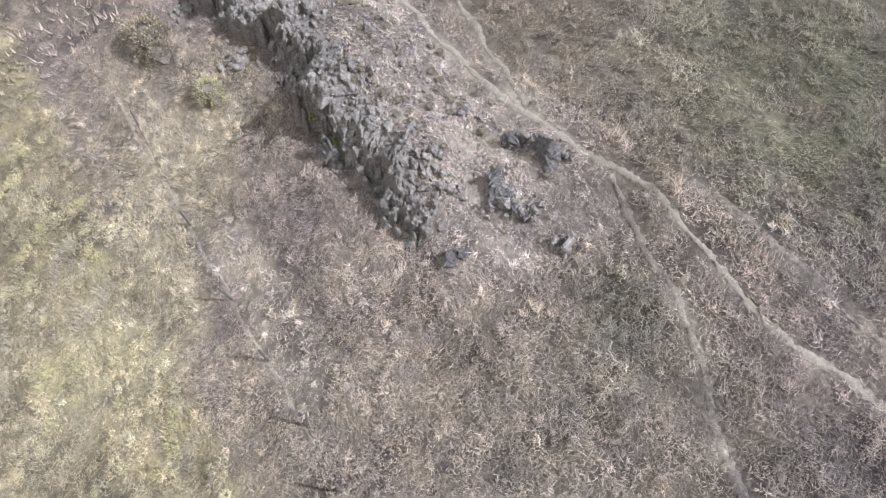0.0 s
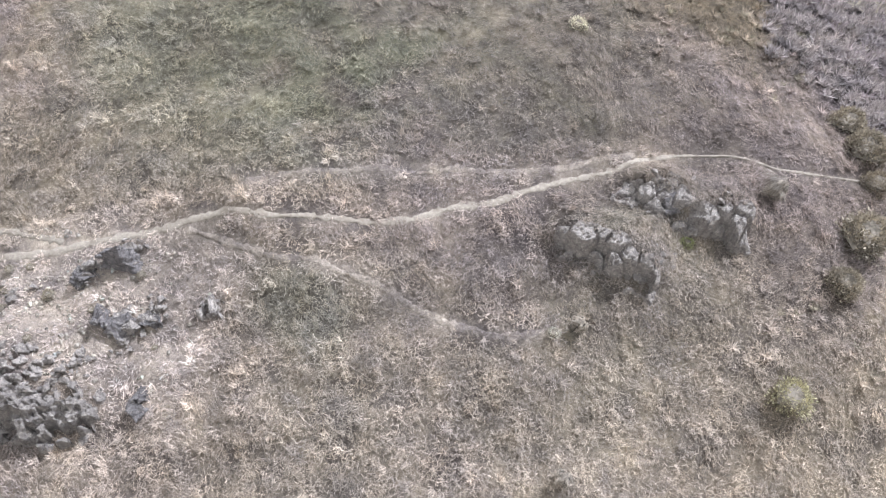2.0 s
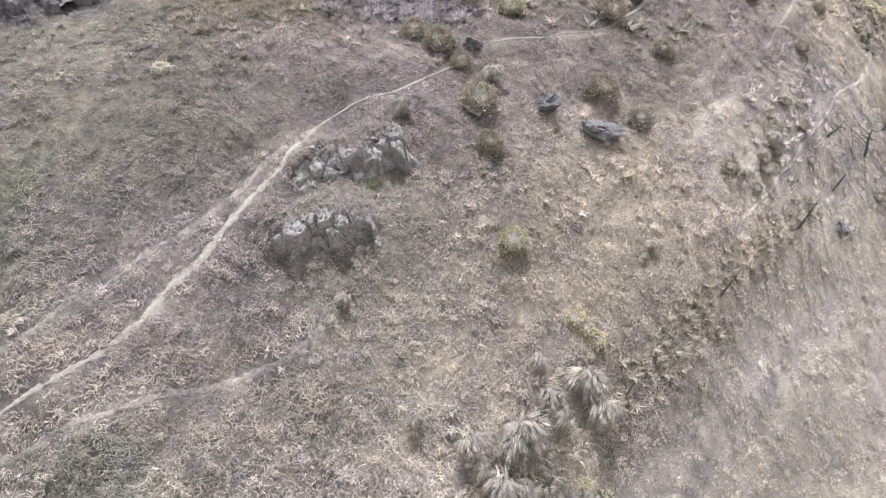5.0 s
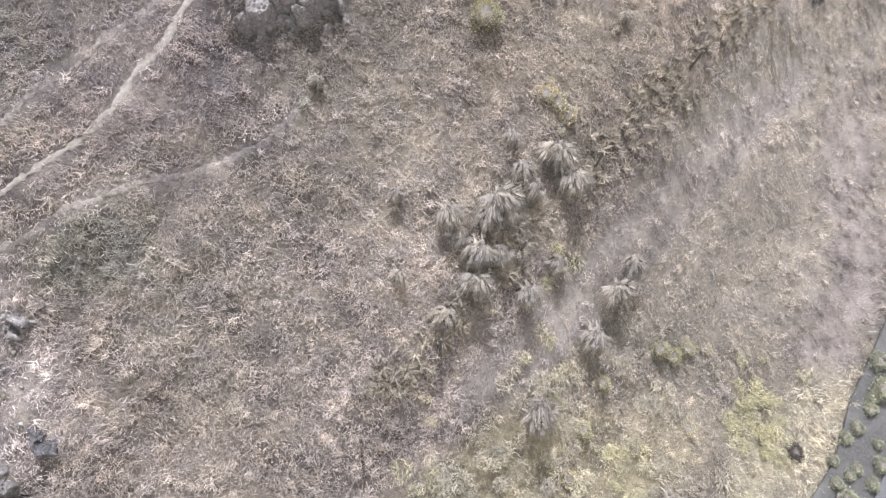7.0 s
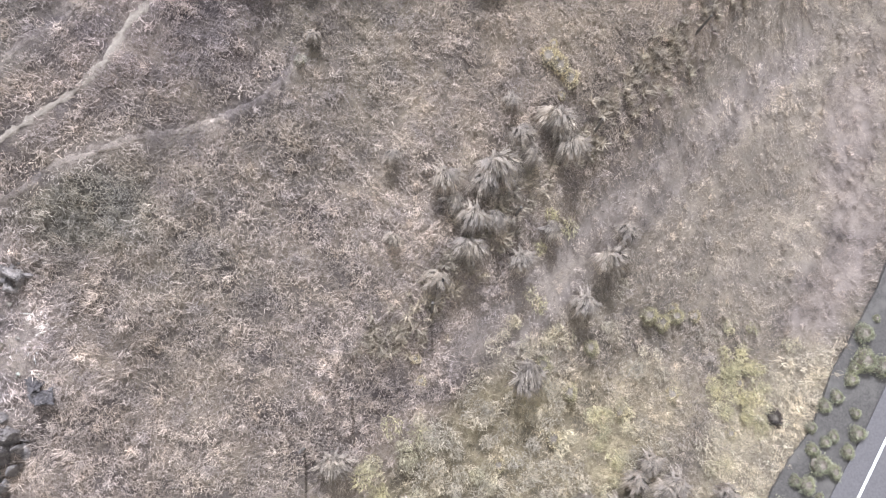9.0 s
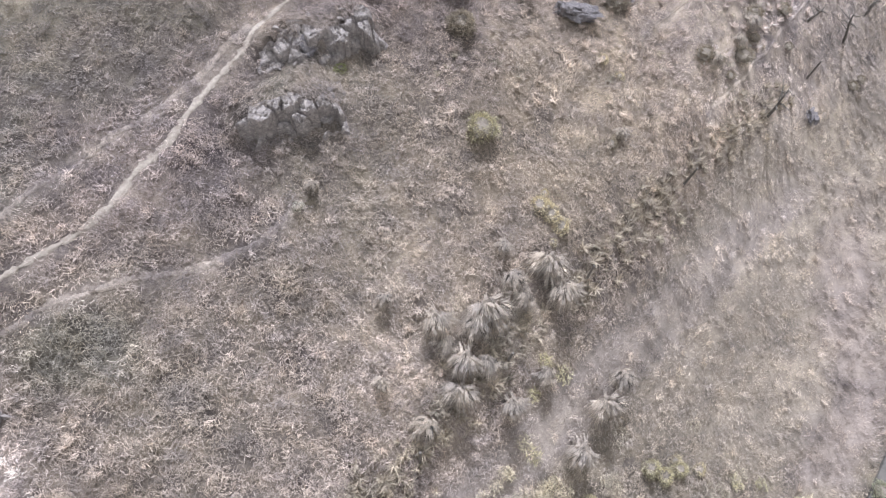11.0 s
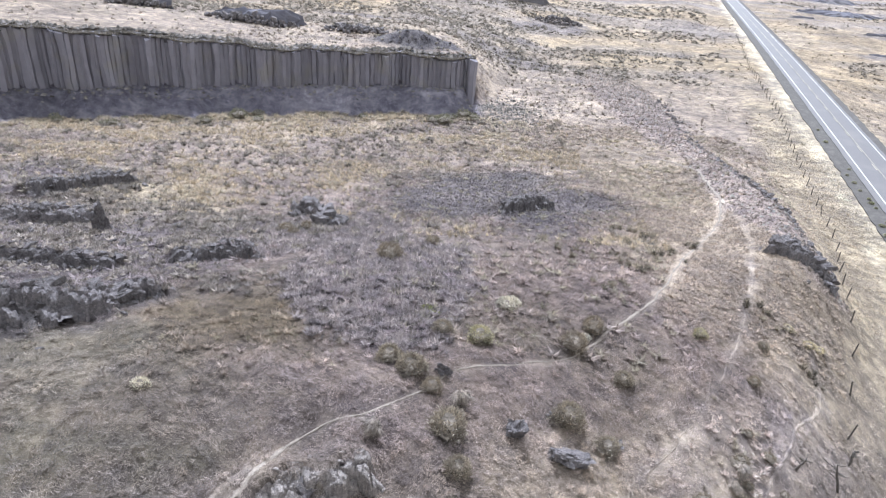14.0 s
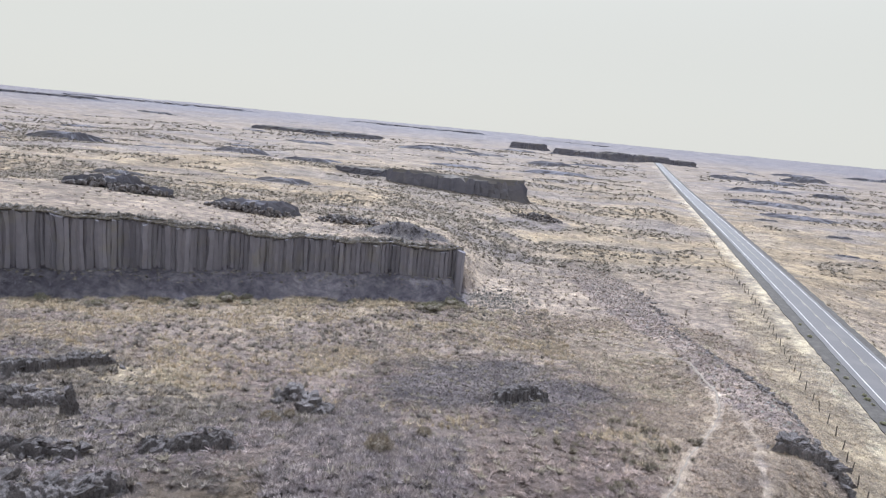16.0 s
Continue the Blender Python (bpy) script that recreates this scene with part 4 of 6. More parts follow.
def rock_face(parent, ledge, seed, mat, back=1.5, front=0.9, cell=0.55, step=0.1, lift=0.28):
    """The jointed rock that breaks out along a step of the ground, as one skin of cracked blocks."""
    x0, y0, x1, y1, rise, reach = ledge
    n = math.hypot(x1 - x0, y1 - y0)
    ux, uy = (x1 - x0) / n, (y1 - y0) / n
    e = 0.18 * n + 0.8
    s, d = np.meshgrid(np.arange(-0.8 * e, n + 0.8 * e, step), np.arange(-front - 0.8, back + 0.9, step), indexing="ij")
    x, y = x0 + ux * s - uy * d, y0 + uy * s + ux * d
    side = d + wander(x, y) * min(1.0, n / 7.0)
    cx, cy, own, joint = cells(x, y, cell, seed)
    _, _, own2, joint2 = cells(x, y, cell * 0.42, seed + 1)
    rag = 0.6 * vnoise(x, y, 0.9, 2) + 1.1 * (own - 0.5)
    m = smooth(-0.75, -0.6, side + 0.9 * (own - 0.5) + 0.15 * vnoise(x, y, 0.4, 3)) * smooth(back, 0.45 * back, side + rag) * smooth(-0.75 * e, 0.1, s + rag) * smooth(n + 0.75 * e, n - 0.1, s + rag)
    over = 0.85 * smooth(0.9, -0.1, side)      # the brow stands out over the foot
    top, block = height(x - uy * over, y + ux * over), height(cx - uy * over, cy + ux * over)
    low = height(x, y)
    fallen = 1 - (0.75 if seed in (1, 13) else 0.4) * (own * 7.3 % 1.0) * smooth(0.35, -0.35, (cx - x0) * -uy + (cy - y0) * ux + wander(cx, cy) * min(1.0, n / 7.0))
    z = low + m * ((top - low + 0.6 * (block - top)) * fallen + lift * (0.1 + 1.0 * own) + 0.3 * lift * own2 + 0.07 * vnoise(x, y, 0.3, 1))
    z = z - m * (0.30 * smooth(0.14, 0.0, joint) + 0.12 * smooth(0.16, 0.0, joint2)) - 0.35 * (1 - smooth(0.0, 0.3, m))
    k = np.arange(x.size).reshape(x.shape)
    quads = np.stack([k[:-1, :-1], k[1:, :-1], k[1:, 1:], k[:-1, 1:]], -1).reshape(-1, 4)
    quads = quads[(m.reshape(-1)[quads] > 0.03).any(1)]
    used, quads = np.unique(quads, return_inverse=True)
    pts = np.stack([x, y, z], -1).reshape(-1, 3)[used]
    return mesh_object("rock_face", pts.tolist(), quads.reshape(-1, 4).tolist(), mat, parent, "jointed basalt face")


def outcrop(ledges, label, seed, per_metre=4.0, big=0.55, shapes=None, spread=1.3, group="rock outcrops", rim=0.55, face=0.25, core=0.0, bed=0.86, block=1.0):
    """Blocks along the broken edge of rock steps and tumbled below them."""
    g = np.random.RandomState(seed)
    thing = tagged(new("rock_outcrop"), label, "rock outcrop", group)
    for x0, y0, x1, y1, rise, reach in ledges:
        n = math.hypot(x1 - x0, y1 - y0)
        ux, uy = (x1 - x0) / n, (y1 - y0) / n
        yaw = math.degrees(math.atan2(uy, ux))
        deep = min(0.5 * reach, 0.25 + 0.75 * rise)
        if seed in (2, 3):      # a thin brow of slabs with turf on top
            rock_face(thing, (x0, y0, x1, y1, rise, reach), seed, BASALT, 0.75, 0.5, 0.95, 0.08, 0.1)
        else:
            rock_face(thing, (x0, y0, x1, y1, rise, reach), seed, BASALT if seed in (1, 13) else BASALT_DARK, deep, cell=0.46 if seed in (1, 13) else 0.5 + 0.12 * rise if n > 5 else 0.85, step=0.1 if n < 12 and y0 < 30 else 0.16, lift=0.26)
        for k in range(int(n * core)):       # big blocks bedded in the step
            s, d = (k + 0.5 + 0.3 * g.randn()) / core, 0.55 + 0.25 * g.randn()
            size = min(1.1, 0.62 * rise + 0.15) * (0.7 + 0.6 * g.rand()) * block
            put_rock(thing, DARK_BLOCKS if shapes else BLOCKS, g, x0 + ux * s - uy * d, y0 + uy * s + ux * d, size, bed + 0.1 * g.rand(), 1.0, "rock_block", yaw, 1.3 if block == 1.0 else 1.05, 8, 12 if block == 1.0 else 45)
        for k in range(int(n * per_metre)):
            s, q = g.rand() * (n + 0.8) - 0.4, g.rand()
            if q < rim:        # rim
                d, size, sink, kind = 0.25 + 0.35 * g.randn(), big * (0.6 + 0.8 * g.rand()), 0.42, shapes or SLABS + BOULDERS
            elif q < rim + face:       # face and foot
                d, size, sink, kind = -0.45 + 0.3 * g.randn(), big * (0.45 + 0.7 * g.rand()), 0.35, shapes or BOULDERS
            else:               # tumbled or further up
                d, size, sink, kind = spread * g.randn(), big * (0.2 + 0.45 * g.rand()), 0.35, shapes or BOULDERS
            x, y = x0 + ux * s - uy * d, y0 + uy * s + ux * d
            kind = kind if size > 0.4 else DARK_SMALL if shapes else SMALL
            put_rock(thing, kind, g, x, y, size, sink, 0.75, yaw=yaw, stretch=1.25 if block == 1.0 else 1.0, swing=12 if block == 1.0 else 60)
    return thing


outcrop(LEDGES[:4], "broken grey basalt outcrop with angular blocks on a grassy slope", 1, 5.0, 0.32, spread=1.6, core=0.6)
outcrop(LEDGES[4:5], "flat-topped basalt ledge with cracked slabs above its own shadow", 2, 6.0, 0.2, spread=0.7, rim=0.62, face=0.22, core=0.7, bed=0.8, block=0.7)
outcrop(LEDGES[5:7], "low basalt ledge with broken rim beside the footpath", 3, 6.0, 0.2, spread=0.7, rim=0.62, face=0.22, core=0.7, bed=0.8, block=0.7)
outcrop(LEDGES[7:8], "dark basalt outcrop on top of the green slope", 4, 4.0, 0.42, DARKS, 1.8, core=0.8)
outcrop(LEDGES[8:9], "dark jagged basalt outcrop above pale grass", 5, 6.0, 0.45, DARKS, 2.0, core=0.8)
outcrop(LEDGES[9:10], "dark blocky basalt outcrop among dry brush", 6, 6.0, 0.42, DARKS, 1.8, core=0.8)
outcrop(LEDGES[10:11], "dark basalt rim rocks on the hill crest", 7, 6.0, 0.45, DARKS, 2.5, core=0.8)
outcrop(LEDGES[11:12], "dark rock face breaking out of a grey scree mound", 8, 8.0, 0.45, DARKS, 2.6)
outcrop(LEDGES[12:13], "dark basalt bluff at the end of a stony ridge", 9, 8.0, 0.6, DARKS, 2.2, core=0.8)

outcrop(LEDGES[13:14], "low dark basalt ledge crumbling on the hill", 10, 6.0, 0.4, DARKS, 2.2)
outcrop(LEDGES[14:15], "dark broken basalt rim among pale grass", 11, 6.0, 0.45, DARKS, 2.2, core=0.8)
outcrop(LEDGES[15:16], "low line of dark basalt blocks", 12, 6.0, 0.4, DARKS, 2.2)

outcrop(LEDGES[16:17], "broken grey basalt outcrop running up the slope", 13, 5.0, 0.32, spread=1.6, core=0.6)

# broken dark edge along the ridge's roadside
gr = np.random.RandomState(77)
for k, (y0, y1) in enumerate(((60, 78), (78, 96), (96, 118), (118, 140), (140, 172))):
    edge = tagged(new("rock_outcrop"), "dark broken basalt edge along the stony ridge", "rock outcrop", "ridge edge rocks")
    for i in range(46):
        y = y0 + (y1 - y0) * gr.rand()
        x = float(np.interp(y, [57, 72, 92, 112, 130, 163, 200], [40.6, 43.6, 45.4, 47.2, 48.6, 53.0, 50.0])) + 0.45 * gr.randn()
        put_rock(edge, DARK_SMALL, gr, x, y, 0.25 + 0.5 * gr.rand() ** 2, 0.4, 0.7)

# dark rocks strewn over the stony hilltop
for i in range(90):
    x, y = -36 + 12 * gr.randn(), 52 + 13 * gr.randn()
    size = 0.25 + 0.45 * gr.rand() ** 2
    if float(stony_hill(np.array(x), np.array(y))) > 0.4:
        tagged(put_rock(None, DARK_SMALL, gr, x, y, size, 0.35, 0.7), "dark basalt boulder on the stony hilltop", "boulder", "hilltop boulders")

# crags standing out of the stony turf round the first outcrop: x, y, reach
for x0, y0, reach in ((-29.5, -16.0, 1.0), (-28.6, -11.4, 1.2), (-25.9, -9.5, 1.1), (-23.2, -7.5, 1.2), (-22.2, -7.9, 0.9), (-22.0, -6.0, 0.8), (-20.3, -3.4, 1.1), (-19.1, -2.3, 1.3), (-18.2, -3.3, 1.0), (-19.6, -4.4, 0.9), (-18.4, -1.0, 0.8), (-18.4, 1.2, 1.0), (-18.2, 2.5, 0.8), (-21.4, 1.4, 0.7), (-21.0, 3.4, 0.7), (-30.5, -21.6, 0.8), (-26.4, -16.0, 0.9), (-20.2, -7.4, 0.6), (-16.4, 4.5, 0.6)):
    crag = tagged(new("rock_outcrop"), "jagged basalt crag with dark crevices in stony turf", "rock outcrop", "crags")
    for k in range(int(36 * reach)):
        q, a = gr.rand() ** 0.7, 6.283 * gr.rand()
        size = (0.11 + 0.38 * gr.rand() ** 2.6) * (1.15 - 0.5 * q)
        put_rock(crag, BOULDERS if size > 0.33 else SMALL, gr, x0 + reach * q * math.cos(a), y0 + reach * q * math.sin(a), size, 0.42, 1.0)

# stones breaking through the turf behind the first outcrop
for i in range(60):
    x, y = -24.5 + 4.6 * gr.randn(), -4.4 + 3.6 * gr.randn()
    if dist_line(np.array(x), np.array(y), TRAIL_MAIN) > 0.9 and float(knoll(np.array(x), np.array(y))) > 0.5:
        tagged(put_rock(None, SMALL, gr, x, y, 0.16 + 0.34 * gr.rand() ** 2, 0.42, 0.65), "half-buried grey basalt stone in stony turf", "stone", "turf stones")

# single boulders: x, y, size, flatness
GREY = "weathered grey basalt boulder in dry grass"
g0 = np.random.RandomState(5)
for x, y, size, flat, label in ((4.8, 29.2, 0.74, 1.3, "upright grey basalt boulder in dry grass"), (7.7, 28.0, 1.3, 0.5, "broad cracked grey basalt boulder in dry grass"),
                                (7.6, 31.2, 0.72, 0.6, GREY), (9.0, 31.5, 0.72, 0.6, GREY), (11.1, 30.0, 0.65, 0.6, GREY), (0.6, 32.7, 0.62, 0.7, GREY),
                                (-20.7, 3.0, 0.85, 0.8, "rounded dark basalt boulder beside the footpath"), (-21.6, 1.2, 0.68, 0.8, GREY), (-18.6, 1.5, 0.62, 0.7, GREY),
                                (-19.5, 0.8, 0.69, 0.8, GREY), (-17.7, 2.5, 0.50, 0.7, GREY), (-20.3, -7.7, 0.76, 1.1, "upright basalt block standing in dry grass"), (-15.1, -0.2, 0.5, 0.6, GREY), (-15.7, 0.4, 0.42, 0.7, GREY),
                                (-33.5, 56.2, 1.0, 1.5, "dark upright basalt block on the hill"), (-5.7, 21.8, 0.60, 0.7, "reddish basalt block with a sharp corner"),
                                (25.1, 27.3, 0.52, 0.5, GREY), (25.6, 27.3, 0.41, 0.5, GREY)):
    rock = put_rock(None, RUGGED, g0, x, y, size * 1.08, 0.4, flat * 1.12)
    tagged(rock, label, "boulder", "single boulders")


# ---- loose stones ----
def stones(name, x, y, size, tint, seed, label):
    """Many small angular stones as one mesh."""
    g = np.random.RandomState(seed)
    n = len(x)
    base = np.array([(1, 0, 0.1), (0.3, 0.9, 0), (-0.8, 0.5, 0.1), (-0.7, -0.6, 0), (0.4, -0.9, 0.1), (0.1, 0.1, 0.75), (-0.3, -0.1, 0.6)], float)
    tri = np.array([(0, 1, 5), (1, 2, 6), (1, 6, 5), (2, 3, 6), (3, 4, 6), (4, 5, 6), (4, 0, 5)])
    a = g.rand(n) * 6.28
    v = base[None] * (1 + 0.25 * g.randn(n, 7, 3)) * (size * (0.5 + g.rand(n)))[:, None, None]
    rx = v[..., 0] * np.cos(a)[:, None] - v[..., 1] * np.sin(a)[:, None]
    ry = v[..., 0] * np.sin(a)[:, None] + v[..., 1] * np.cos(a)[:, None]
    v = np.stack([rx + x[:, None], ry + y[:, None], v[..., 2] + height(x, y)[:, None] - 0.02], -1)
    t = np.repeat(tint * (1 + 0.3 * g.randn(n, 1)), 7, 0)
    return tagged(soup(name, v[:, tri].reshape(-1, 3, 3), np.clip(t, 0.03, 0.3), STONE_MIX), label, "stones", kind="stuff")


STONE_MIX = tinted("loose_stone", 0.9, 6.0, 0.8, 0.02, 0.3)
g1 = np.random.RandomState(9)
rx, ry = 45 + 6 * g1.randn(12000), 55 + 150 * g1.rand(12000)
keep = scree_band(rx, ry) > 0.4
stones("ridge_scree", rx[keep], ry[keep], 0.19, np.array((0.245, 0.205, 0.186)), 1, "purplish grey basalt scree along the ridge")
rx, ry = 10.0 + 20 * (2 * g1.rand(6500) - 1), 88 + 17 * (2 * g1.rand(6500) - 1)
keep = mound(rx, ry) > 0.5
stones("mound_scree", rx[keep], ry[keep], 0.16, np.array((0.125, 0.11, 0.104)), 2, "dark grey scree on the mound")
rx, ry = -26 + 6 * g1.randn(9000), -5.2 + 5.5 * g1.randn(9000)
keep = (knoll(rx, ry) > 0.4) & (dist_line(rx, ry, TRAIL_MAIN) > 0.5) & (np.arange(len(rx)) % 3 == 0)
stones("outcrop_stones", rx[keep], ry[keep], 0.085, np.array((0.225, 0.197, 0.171)), 3, "small grey stones weathered out of the outcrop")
rx, ry = np.concatenate([12 + 5 * g1.randn(700), -60 + 60 * g1.rand(500)]), np.concatenate([151 + 6 * g1.randn(700), 0 * g1.rand(500)])
aa = np.radians(-60 + 61 * g1.rand(500))
rr = cliff_range(np.degrees(aa)) - 1.5 - 4 * g1.rand(500) ** 2
rx[700:], ry[700:] = rr * np.sin(aa), rr * np.cos(aa)
stones("talus", rx, ry, 0.34, np.array((0.16, 0.145, 0.135)), 4, "dark talus blocks below the cliff's end")
aa = np.radians(-60 + 61.6 * g1.rand(2200))
rr = cliff_range(np.degrees(aa)) + 0.6 + 3.5 * g1.rand(2200) ** 1.5
stones("rim_stones", rr * np.sin(aa), rr * np.cos(aa), 0.5, np.array((0.165, 0.15, 0.142)), 5, "frost-broken stones along the cliff's rim")
rx, ry = -36 + 14 * g1.randn(7500), 52 + 16 * g1.randn(7500)
keep = (stony_hill(rx, ry) > 0.35) & (fnoise(rx, ry, 5.0, 3, 2) > -0.25)
stones("hill_stones", rx[keep], ry[keep], 0.22, np.array((0.165, 0.142, 0.125)), 6, "dark stones strewn over the stony hilltop")


# ---- low knobs of piled basalt behind the cliff ----
def knob(x, y, half, deep, rise, yaw, seed):
    g = np.random.RandomState(seed)
    thing = tagged(new("rock_pile"), "low pile of jumbled dark basalt blocks in dry grass", "rock pile", "rock piles")
    ca, sa = math.cos(radians(yaw)), math.sin(radians(yaw))
    for k in range(int(26 + 9 * half)):
        a, q = 6.283 * g.rand(), math.sqrt(g.rand())
        u, w = half * q * math.cos(a), deep * q * math.sin(a)
        px, py = x + u * ca - w * sa, y + u * sa + w * ca
        size = (0.55 + 0.75 * g.rand()) * (1.15 - 0.5 * q)
        ob = put_rock(thing, DARK_SMALL, g, px, py, size, 0.3, 0.9, "rock_block")
        ob.location.z += 0.62 * rise * (1 - q ** 2)
    return thing


for i, spot in enumerate(((-16.5, 71, 2.6, 2.2, 0.8, 30), (-13.0, 65.5, 1.8, 1.6, 0.6, 30), (40, 284, 10, 4, 2.4, -8), (-54, 174.6, 12, 2.6, 1.6, 14), (-96, 178, 10, 2.6, 1.8, 24), (-83, 172.6, 8, 2.2, 1.5, 22), (-28, 178, 9, 3, 1.2, 10))):
    knob(*spot, 700 + i)


# ---- buttes and far outcrops ----
def butte(x, y, half, deep, rise, yaw, seed, label, base=None, cap=True, uneven=0.34):
    g = np.random.RandomState(seed)
    thing = tagged(new("butte"), label, "butte", "buttes")
    z0 = float(height(x, y)) - 0.3 if base is None else base
    thing.matrix_basis = pose(x, y, z0, 0, 0, yaw)
    n = 64 if half < 30 else 128
    crag = half < 12 and cap
    wob = [1 + uneven * noise.noise(Vector((2.2 * math.cos(6.283 * k / n) + seed, 2.2 * math.sin(6.283 * k / n), seed))) + 0.05 * g.randn() for k in range(n)]
    levels = ((1.4, -0.3), (1.14, 0.2), (1.05, 0.36), (1.02, 0.55), (1.0, 0.74), (0.97, 0.97)) if cap else ((1.6, -0.3), (1.3, 0.2), (1.1, 0.55), (0.9, 0.85), (0.6, 1.0))
    if crag:
        levels = ((1.5, -0.3), (1.22, 0.12), (1.1, 0.34), (1.04, 0.55), (0.97, 0.8), (0.8, 0.98))
    jag = 0.07 if crag else 0.045 if cap else 0.10
    notch = [0.16 * noise.noise(Vector((3.1 * math.cos(6.283 * k / n), 3.1 * math.sin(6.283 * k / n), seed + 4.5))) + 0.09 * noise.noise(Vector((9 * math.cos(6.283 * k / n), 9 * math.sin(6.283 * k / n), seed))) for k in range(n)]
    v, f = [], []
    for s, h in levels:
        for k in range(n):
            a = 2 * math.pi * k / n
            q = wob[k] * s * (1 + (0.06 if crag else 0.03) * g.randn())
            v.append((half * q * math.cos(a), deep * q * math.sin(a), rise * (h * (1 + notch[k] * (1 if crag else 0.6)) + (jag * g.randn() if h > 0.3 else 0.04 * g.randn()))))
    for l in range(len(levels) - 1):
        for k in range(n):
            a0, a1 = l * n + k, l * n + (k + 1) % n
            f.append((a0, a1, a1 + n, a0 + n))
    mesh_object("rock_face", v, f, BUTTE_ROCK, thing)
    rim = v[-n:]
    cv = [(p[0], p[1], p[2] + 0.0) for p in rim] + [(0.6 * p[0], 0.6 * p[1], rise * (1.0 + 0.03 * g.randn())) for p in rim] + [(0, 0, rise * 1.02)]
    cf = [(k, (k + 1) % n, n + (k + 1) % n, n + k) for k in range(n)] + [(n + k, n + (k + 1) % n, 2 * n) for k in range(n)]
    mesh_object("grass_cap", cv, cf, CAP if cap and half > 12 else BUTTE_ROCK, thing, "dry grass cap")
    return thing


CAP = spotted("butte_top", (0.12, 0.111, 0.112), (0.165, 0.148, 0.135), 0.25, 0.95, 0.1, True, 0.2, 0.06, (0.13, 0.118, 0.115))
FAR = "flat-topped dark basalt butte on the dry plain"
for i, (x, y, half, deep, rise, yaw, base) in enumerate((
        (1, 332, 34, 8, 13.0, -5, -6.0), (-54, 177, 10.5, 2.6, 5.0, 14, 1.6), (-96, 181, 9, 2.6, 5.4, 24, 3.6), (-83, 175, 6.5, 2.2, 4.4, 22, 3.4), (-44, 350, 16, 6, 5.0, 6, 0.5), (-44.5, 351, 5, 4, 4.0, 6, 0.5))):
    butte(x, y, half, deep, rise, yaw, 30 + i, FAR if half > 9 else "low dark basalt knob in dry grass", base, cap=half > 5.5, uneven=0.1 if half > 20 else 0.3)
for i, (x, y, pw, pd) in enumerate(PATCHES[6:]):
    half = 0.36 * pw
    if abs(float(road_side(x, y + pd))) < 16 + 1.8 * half:
        continue
    butte(x, y + pd, half, 0.3 * half, min(0.22 * half, 7), 8 * math.sin(3.0 * i), 300 + i, "dark basalt outcrop in scrub on the plain", float(height(x, y + pd)) - 0.4, cap=False)
g2 = np.random.RandomState(21)
for i in range(34):
    az, r = g2.uniform(-40, 34), 420 * math.exp(g2.rand() * 1.7)
    x, y = r * math.sin(radians(az)), r * math.cos(radians(az))
    if abs(float(road_side(x, y))) < 26 + 0.05 * r or (abs(az - 1) < 9 and r < 420):
        continue
    half = (6 + 12 * g2.rand()) * (r / 420) ** 0.75
    butte(x, y, half * 1.1, half * 0.4, min(half * 0.14, 6), g2.uniform(-14, 14), 60 + i, "distant dark basalt outcrop on the dry plain", float(height(x, y)) - 0.6, cap=False)
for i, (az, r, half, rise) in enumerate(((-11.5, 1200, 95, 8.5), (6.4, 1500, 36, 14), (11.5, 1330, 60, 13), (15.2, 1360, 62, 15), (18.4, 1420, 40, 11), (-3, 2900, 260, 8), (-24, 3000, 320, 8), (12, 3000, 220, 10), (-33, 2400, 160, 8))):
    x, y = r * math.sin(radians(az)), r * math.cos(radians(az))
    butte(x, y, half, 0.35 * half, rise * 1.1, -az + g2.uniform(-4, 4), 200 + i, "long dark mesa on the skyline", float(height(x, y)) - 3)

# ---- ground vegetation ----
def scatter(n, x0, x1, y0, y1, seed):
    g = np.random.RandomState(seed)
    return x0 + (x1 - x0) * g.rand(n), y0 + (y1 - y0) * g.rand(n), g


def clear(x, y, edge=-7.3):
    """Keeps road, shoulders and trodden paths free."""
    rs = road_side(x, y)
    ok = (rs < edge) | (rs > 6.6)
    for line, d in ((TRAIL_MAIN, 0.36), (TRAIL_FORK, 0.34), (TRAIL_LOW, 0.3), (TRAIL_HIGH, 0.26), (TRAIL_RIDGE, 0.2), (TRAIL_SPUR, 0.2), (TRAIL_FENCE, 0.3), (TRAIL_VERGE, 0.2)):
        ok &= dist_line(x, y, line) > d * (1 + (0.7 if line is TRAIL_MAIN else 0.6) * smooth(30, 60, y)) * (0.9 + 0.5 * vnoise(x, y, 0.9, 3))
    return ok


